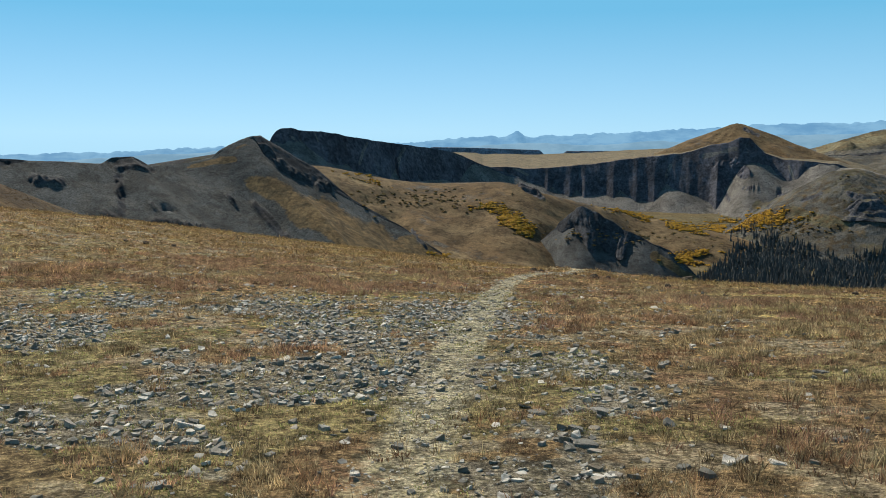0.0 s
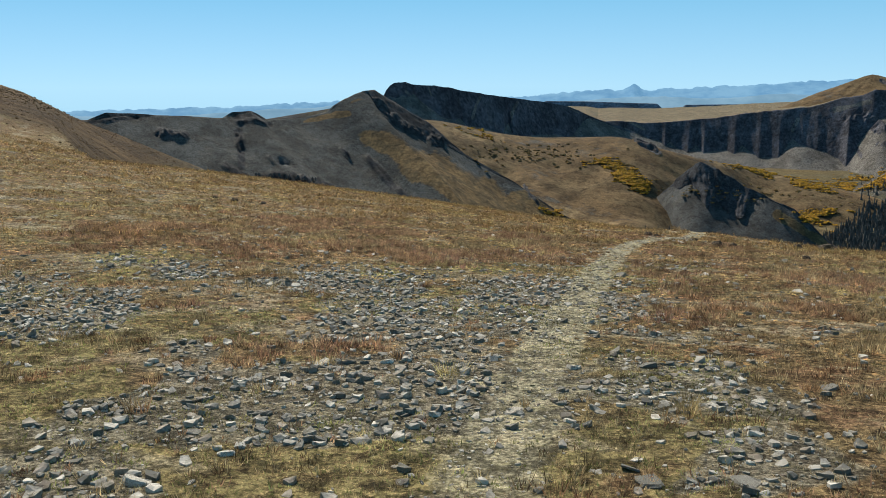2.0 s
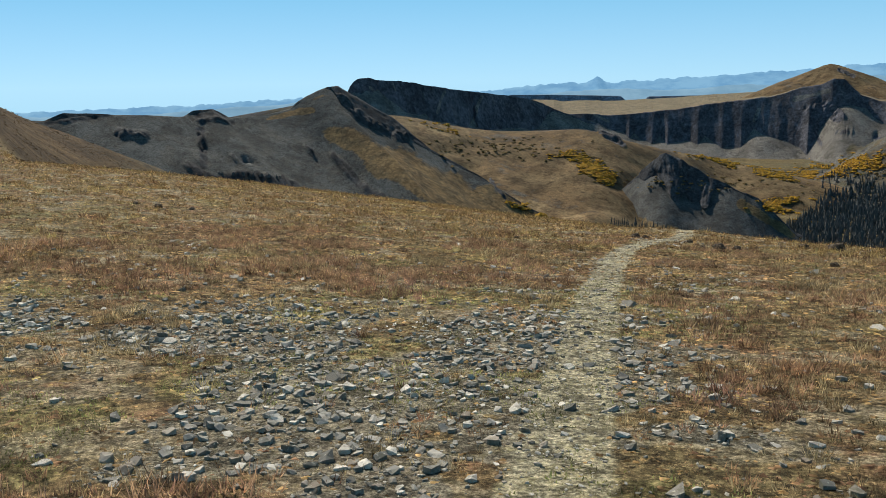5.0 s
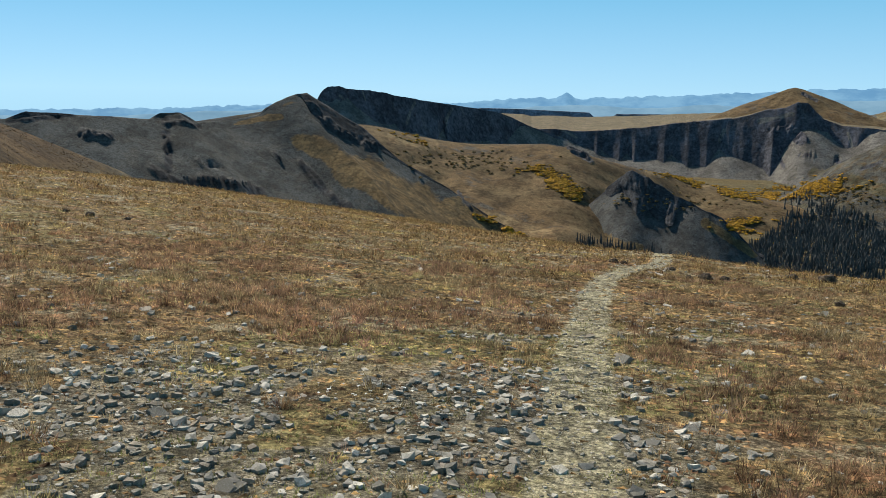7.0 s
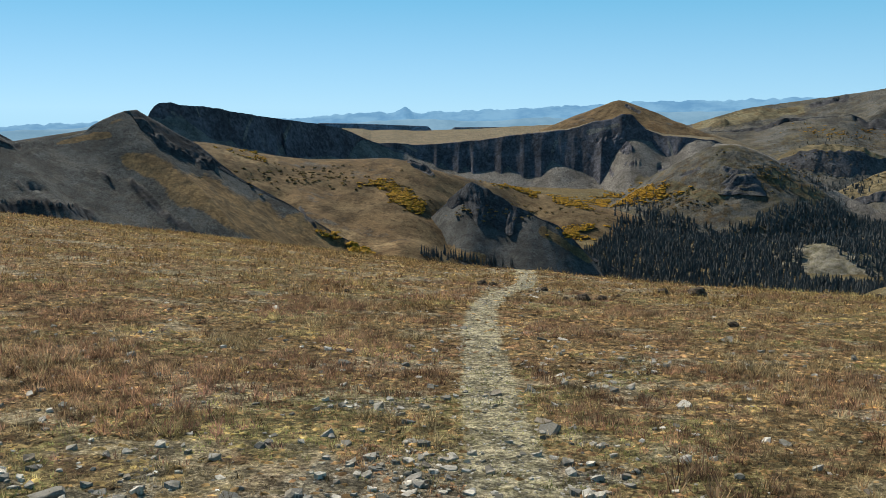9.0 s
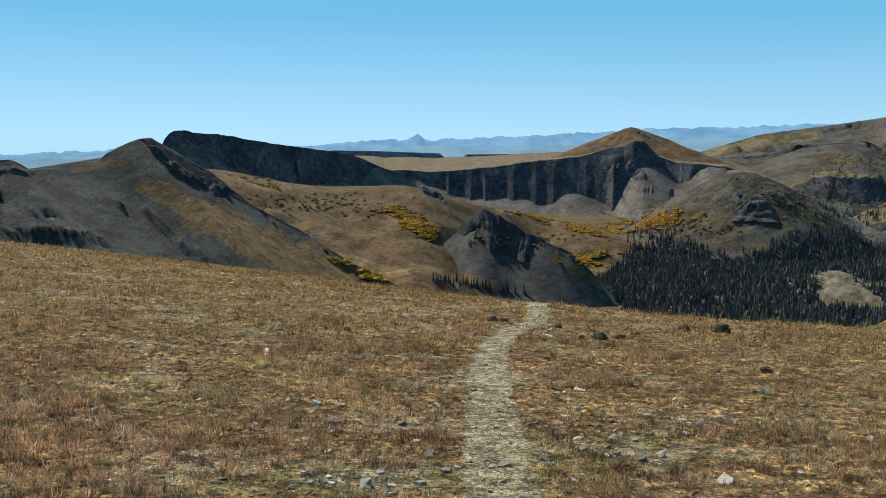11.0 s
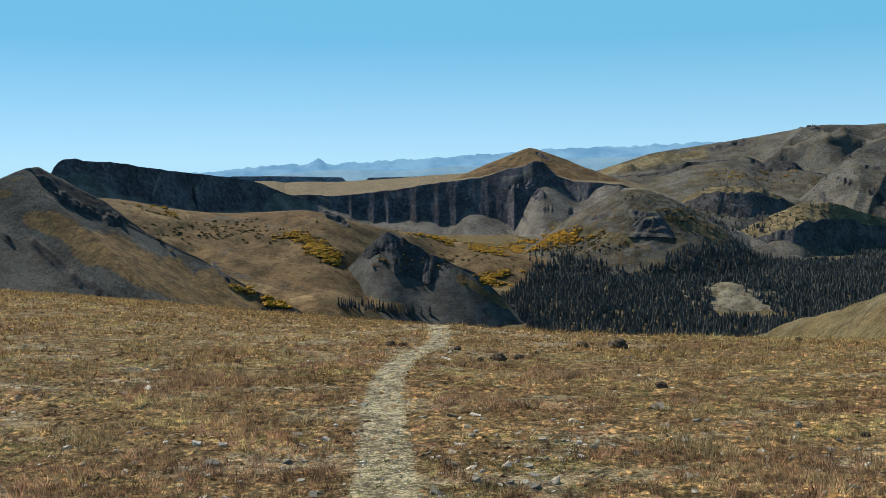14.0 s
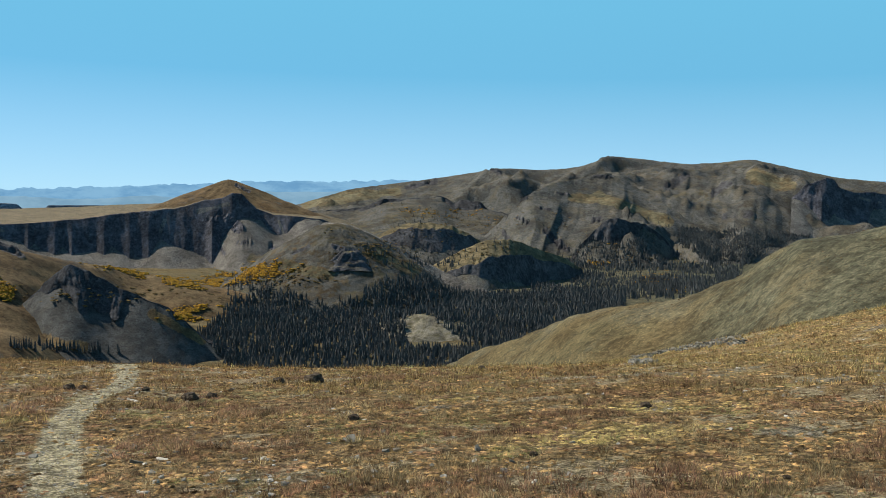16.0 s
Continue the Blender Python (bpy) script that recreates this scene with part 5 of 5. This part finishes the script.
def krummholz(az, el, seed):
    """A wind-cut clump of dwarf spruce on the shoulder."""
    p = sight(az, el, 0.2)
    if p is None:
        return
    size = 0.0042 * (p - Vector(EYE)).length
    thing = new("dwarf_spruce")
    r = np.random.default_rng(seed)
    for k in range(4):
        v, f = conifer_shape(4, 7, seed + k)
        v = v * np.array([2.6, 2.6, 1.0]) * (0.7 + 0.5 * r.random()) + np.array([0.5 * r.standard_normal(), 0.3 * r.standard_normal(), 0])
        part("crown", v * size, f, SPRUCE, thing)
    thing.matrix_basis = pose(p.x, p.y, p.z - 0.1 * size, 0, 0, 360 * r.random())
    tagged(thing, "low wind-cut clump of dark dwarf spruce", "shrub", "dwarf spruces on the shoulder")


for i, (az, el) in enumerate(((-27.0, -5.62), (-26.2, -5.7), (-25.6, -5.72), (-25.1, -5.8), (-24.5, -5.85), (-24.0, -5.95), (-23.5, -6.02))):
    krummholz(az, el + 0.12, 500 + 7 * i)


n = Nodes("dark_rock", 0.85)
DARK_ROCK = n.done(n.mix(n.step(n.noise(5, 5, 0.65), 0.4, 0.65), (0.05, 0.036, 0.026), (0.13, 0.10, 0.07)), n.noise(14, 5, 0.7), 0.03, 0.8)
for i, (x, y, s) in enumerate(((4.02, 28.4, 0.62), (3.24, 28.4, 0.42), (-0.85, 27.7, 0.32), (-0.62, 27.75, 0.22), (0.43, 27.0, 0.22), (0.94, 25.1, 0.4), (1.35, 25.4, 0.3), (0.6, 24.9, 0.22), (6.42, 20.15, 0.24), (2.55, 21.4, 0.24), (7.37, 22.4, 0.16), (3.22, 17.75, 0.13),
                               (1.9, 26.6, 0.16), (9.6, 31.5, 0.3), (-12.4, 25.0, 0.3), (-13.2, 25.3, 0.2), (-11.6, 25.2, 0.2), (5.0, 24.0, 0.14), (-3.4, 24.5, 0.16), (4.4, 15.6, 0.1))):
    boulder(x, y, s, 1.7 * i + 0.4, "dark brown boulder half sunk in dry turf")


def talus_strip():
    shapes = [slab_shape(350 + k, 6, 0.35, True) for k in range(8)]
    places, reach = [], np.linspace(15, 75, 240)
    for _ in range(900):
        az = 33.4 + 7.6 * rng.random()
        x, y = polar(az, reach)
        crest = reach[np.argmax((ground_height(x, y) - EYE[2]) / reach)]
        x, y = polar(az, crest - (1.5 + 0.9 * (az - 33.4)) * rng.random() ** 1.3)
        places.append((float(x), float(y), float(ground_height(np.array([x]), np.array([y]))[0])))
    n = Nodes("talus_stone", 0.85)
    grey = n.done(n.grain(n.mix(n.island(), (0.07, 0.066, 0.058), (0.27, 0.25, 0.205)), n.noise(9, 4), 0.7, 1.2), n.noise(20, 4), 0.02)
    return scatter("talus_strip", shapes, places, 0.08 + 0.2 * rng.random(len(places)) ** 2, grey, "pale talus stones in a strip across the slope", "stones", 1.1)


talus_strip()

# ---- grass ----


def grass_material(name, tones, glow=0.35):
    n = Nodes(name, 0.8)
    tones = [(0.95 * c[0], 0.99 * c[1], 1.08 * c[2]) for c in tones]
    pick = n.island()
    wide, mid = n.noise(0.45, 4, 0.6), n.noise(1.7, 4, 0.6)
    a = n.mix(pick, tones[0], tones[1])
    b = n.mix(pick, tones[2], tones[3])
    c = n.mix(n.step(mid, 0.50, 0.62), a, b)
    c = n.mix(n.step(wide, 0.55, 0.66, 0, 0.75), c, n.mix(pick, tones[4], tones[5]))
    c = n.grain(c, n.noise(5.5, 4, 0.65), 0.5, 1.62)
    c = n.grain(c, n.noise(0.9, 3, 0.6), 0.85, 1.42)
    c = n.grain(c, n.noise(14, 3, 0.6), 0.6, 1.4)
    n.done(c)
    tr = n.t.nodes.new("ShaderNodeBsdfTranslucent")
    n.t.links.new(c, tr.inputs["Color"])
    mx = n.t.nodes.new("ShaderNodeMixShader")
    mx.inputs[0].default_value = glow
    n.t.links.new(n.bsdf.outputs[0], mx.inputs[1])
    n.t.links.new(tr.outputs[0], mx.inputs[2])
    n.t.links.new(mx.outputs[0], n.t.nodes["Material Output"].inputs["Surface"])
    return n.mat


def blades(name, x, y, height, width, count, spread, material, label, seed):
    """Tufts of short blades; each blade is a slim triangle."""
    r = np.random.default_rng(seed)
    n = len(x)
    z = ground_height(x, y) - 0.008
    q = 6.283 * r.random((n, count))
    off = spread[:, None] * np.sqrt(r.random((n, count)))
    bx, by = x[:, None] + off * np.cos(q), y[:, None] + off * np.sin(q)
    h = height[:, None] * (0.45 + 0.75 * r.random((n, count)))
    lean = 0.1 + 0.8 * r.random((n, count))
    qa = q + 0.8 * r.standard_normal((n, count))
    dx, dy = np.cos(qa) * lean * h, np.sin(qa) * lean * h
    t = 6.283 * r.random((n, count))
    wx, wy = 0.5 * width[:, None] * np.cos(t), 0.5 * width[:, None] * np.sin(t)
    zz = np.broadcast_to(z[:, None], bx.shape)
    v = np.stack([np.stack([bx - wx, by - wy, zz], -1), np.stack([bx + wx, by + wy, zz], -1), np.stack([bx + dx, by + dy, zz + h], -1)], -2)
    f = np.array([[0, 1, 2]])[None] + (np.arange(n * count) * 3)[:, None, None]
    return tagged(soup(name, v.reshape(-1, 3), f.reshape(-1, 3), material), label, "grass", "", "stuff")


FAR_DRY = grass_material("far_dry_grass", ((0.42, 0.27, 0.105), (0.075, 0.040, 0.017), (0.30, 0.16, 0.068), (0.07, 0.034, 0.02), (0.21, 0.16, 0.052), (0.36, 0.24, 0.09)))
HEATH = grass_material("heath", ((0.46, 0.29, 0.115), (0.17, 0.105, 0.048), (0.36, 0.205, 0.10), (0.17, 0.09, 0.05), (0.32, 0.27, 0.09), (0.48, 0.35, 0.14)), 0.5)
STRAW = grass_material("straw_grass", ((0.46, 0.34, 0.135), (0.20, 0.14, 0.055), (0.40, 0.31, 0.12), (0.17, 0.12, 0.05), (0.33, 0.30, 0.10), (0.42, 0.35, 0.14)))
DRY = grass_material("dry_grass", ((0.46, 0.35, 0.18), (0.12, 0.078, 0.036), (0.37, 0.21, 0.10), (0.08, 0.040, 0.028), (0.26, 0.22, 0.075), (0.48, 0.37, 0.17)))


def cover(x, y):
    """How thickly grass grows."""
    bare = np.clip(rocky_mask(x, y), 0, 1)
    patch = 0.5 + 0.9 * fbm(x, y, 1.1, 4, 91)
    return np.clip((1 - 0.72 * bare) * (1 - 0.85 * trail_mask(x, y)) * np.clip(0.55 + patch * 0.6, 0.1, 1) * (1 - 0.75 * smoothstep(0.0, 0.12, bare_field(x, y))), 0, 1)


MOSS = grass_material("moss", ((0.30, 0.28, 0.095), (0.15, 0.145, 0.05), (0.34, 0.29, 0.11), (0.18, 0.16, 0.065), (0.24, 0.245, 0.075), (0.33, 0.30, 0.12)), 0.35)
RUST = grass_material("rust_shrub", ((0.34, 0.20, 0.105), (0.14, 0.075, 0.05), (0.42, 0.28, 0.14), (0.16, 0.095, 0.062), (0.30, 0.155, 0.105), (0.17, 0.10, 0.07)), 0.4)


def cushions(name, x, y, label, seed):
    """A mat of small leafy cushions, each an uneven low dome."""
    r = np.random.default_rng(seed)
    n = len(x)
    size = (0.006 + 0.0015 * np.hypot(x + 1, y)) * (0.5 + 1.0 * r.random(n))
    q = np.arange(5) * 1.2566 + 6.283 * r.random((n, 1)) + 0.35 * r.standard_normal((n, 5))
    w = size[:, None] * (0.6 + 0.8 * r.random((n, 5)))
    gx, gy = x[:, None] + w * np.cos(q), y[:, None] + w * np.sin(q)
    z = ground_height(x, y)
    ring = np.stack([gx, gy, np.broadcast_to(z[:, None], gx.shape) + size[:, None] * (0.2 * r.random((n, 5)) - 0.15)], -1)
    top = np.stack([x + 0.4 * size * r.standard_normal(n), y + 0.4 * size * r.standard_normal(n), z + size * (0.15 + 0.35 * r.random(n))], -1)[:, None]
    f = np.array([(i, (i + 1) % 5, 5) for i in range(5)])[None] + (np.arange(n) * 6)[:, None, None]
    return tagged(soup(name, np.concatenate([ring, top], 1).reshape(-1, 3), f.reshape(-1, 3), HEATH), label, "ground cover", "", "stuff")


def meadow():
    x, y = -10 + 19 * rng.random(52000), 9 + 14 * rng.random(52000)
    k = rng.random(len(x)) < (0.15 + 0.85 * cover(x, y)) * (1 - 0.75 * trail_mask(x, y))
    cushions("heath_mat", x[k], y[k], "low rust and olive heath cushions between the stones", 411)
    az, r = -60 + 118 * rng.random(42000), 9 + 36 * rng.random(42000) ** 0.85
    x, y = polar(az, r)
    k = (rng.random(len(x)) < 0.2 + 0.8 * cover(x, y)) & ~((x > -10) & (x < 9) & (y < 23))
    cushions("meadow_heath", x[k], y[k], "brown heath cushions over the wide shoulder", 412)
    x, y = -9 + 17 * rng.random(88000), 2.5 + 20.5 * rng.random(88000)
    k = rng.random(len(x)) < cover(x, y) * 0.9
    x, y = x[k], y[k]
    tall = (0.6 + 0.7 * smoothstep(-0.1, 0.4, fbm(x, y, 2.5, 3, 95))) * (0.45 + 1.2 * smoothstep(-0.3, 0.5, fbm(x, y, 0.4, 3, 96)))
    blades("turf_grass", x, y, (0.026 + 0.05 * rng.random(len(x)) ** 1.5) * tall, 0.0045 + 0.005 * rng.random(len(x)), 9, 0.02 + 0.035 * rng.random(len(x)), DRY, "short dry golden and rust turf grass", 401)
    az, r = -60 + 118 * rng.random(60000), 9 + 43 * rng.random(60000) ** 0.9
    x, y = polar(az, r)
    k = (rng.random(len(x)) < cover(x, y)) & ~((x > -9) & (x < 8) & (y < 22))
    x, y, r = x[k], y[k], r[k]
    high = (0.034 + 0.042 * rng.random(len(x))) * (1 + r / 60) * (0.4 + 1.4 * smoothstep(-0.3, 0.5, fbm(x, y, 0.7, 3, 98)))
    wide = (0.009 + 0.007 * rng.random(len(x))) * (0.65 + r / 42)
    loose = (0.035 + 0.05 * rng.random(len(x))) * (0.7 + r / 30)
    pale = rng.random(len(x)) < 0.08 + 0.74 * smoothstep(1.5, 12, x) * smoothstep(14, 24, y) * smoothstep(-0.35, 0.25, fbm(x, y, 3.5, 4, 131))
    for k, mat, name, label, seed in ((~pale, FAR_DRY, "meadow_grass", "dry russet autumn meadow grass on the shoulder", 402), (pale, STRAW, "straw_grass", "pale straw-coloured meadow grass", 406)):
        blades(name, x[k], y[k], high[k], wide[k], 7, loose[k], mat, label, seed)
    # yellow-green cushions between the stones
    x, y = -10 + 19 * rng.random(46000), -1 + 25 * rng.random(46000)
    k = (moss_field(x, y) > 0.03) & (x < 7) & (rng.random(len(x)) < 0.9 - 0.5 * trail_mask(x, y))
    x, y = x[k], y[k]
    blades("moss_cushions", x, y, 0.014 + 0.02 * rng.random(len(x)), 0.008 + 0.008 * rng.random(len(x)), 9, 0.04 + 0.04 * rng.random(len(x)), MOSS, "yellow-green moss and sedge cushions", 403)
    # low red-leaved shrubs in clumps
    x, y = -11 + 21 * rng.random(40000), 3 + 27 * rng.random(40000)
    band = smoothstep(13.8, 15.5, y) * (1 - smoothstep(21, 25, y)) * (1 - smoothstep(-1.7, -1.3, x))
    clump = fbm(x, y, 1.25, 4, 99) + 0.14 * band - 0.35 * rocky_mask(x, y)
    k = (clump + 0.9 * (rng.random(len(x)) < 0.06) > 0.24) & (trail_offset(x, y) > 0.42) & (rng.random(len(x)) < 0.85)
    x, y, full = x[k], y[k], np.clip(clump[k] - 0.2, 0, 0.35)
    blades("rust_shrubs", x, y, (0.03 + 0.05 * rng.random(len(x))) * (0.8 + 3.2 * full), 0.006 + 0.006 * rng.random(len(x)), 16, 0.035 + 0.04 * rng.random(len(x)), RUST, "low rust-red autumn shrubs in clumps", 404)
    # taller straw tufts standing alone
    x, y = -11 + 21 * rng.random(520), 3 + 24 * rng.random(520)
    k = (trail_offset(x, y) > 0.6) & (rng.random(520) < 0.3 + 0.7 * cover(x, y))
    x, y = x[k], y[k]
    blades("straw_tufts", x, y, 0.08 + 0.08 * rng.random(len(x)), 0.004 + 0.003 * rng.random(len(x)), 60, 0.05 + 0.06 * rng.random(len(x)), DRY, "taller straw-coloured bunch grass", 405)


meadow()


def flowers():
    """Tiny white blossoms in a loose patch."""
    n = Nodes("white_petal", 0.7)
    white = n.done(n.mix(n.island(), (0.85, 0.84, 0.80), (0.75, 0.72, 0.62)))
    k = np.arange(6) * np.pi / 3
    ring = np.stack([0.5 * np.cos(k), 0.5 * np.sin(k), 1.0 + 0.15 * np.cos(3 * k)], 1)
    v = np.concatenate([ring, [(0, 0, 0.85)], [(0.03, 0, -0.6), (-0.03, 0, -0.6), (0, 0, 0.85)]])
    f = np.array([(i, (i + 1) % 6, 6) for i in range(6)] + [(7, 8, 9)])
    places = []
    for _ in range(26):
        x, y = -2.75 + 0.32 * rng.standard_normal(), 13.0 + 0.3 * rng.standard_normal()
        places.append((x, y, float(ground_height(np.array([x]), np.array([y]))[0]) + 0.02))
    scatter("white_flowers", [(v, f)], places, 0.016 + 0.012 * rng.random(len(places)), white, "tiny white wildflowers among the moss", "flowers", 1.0)


flowers()
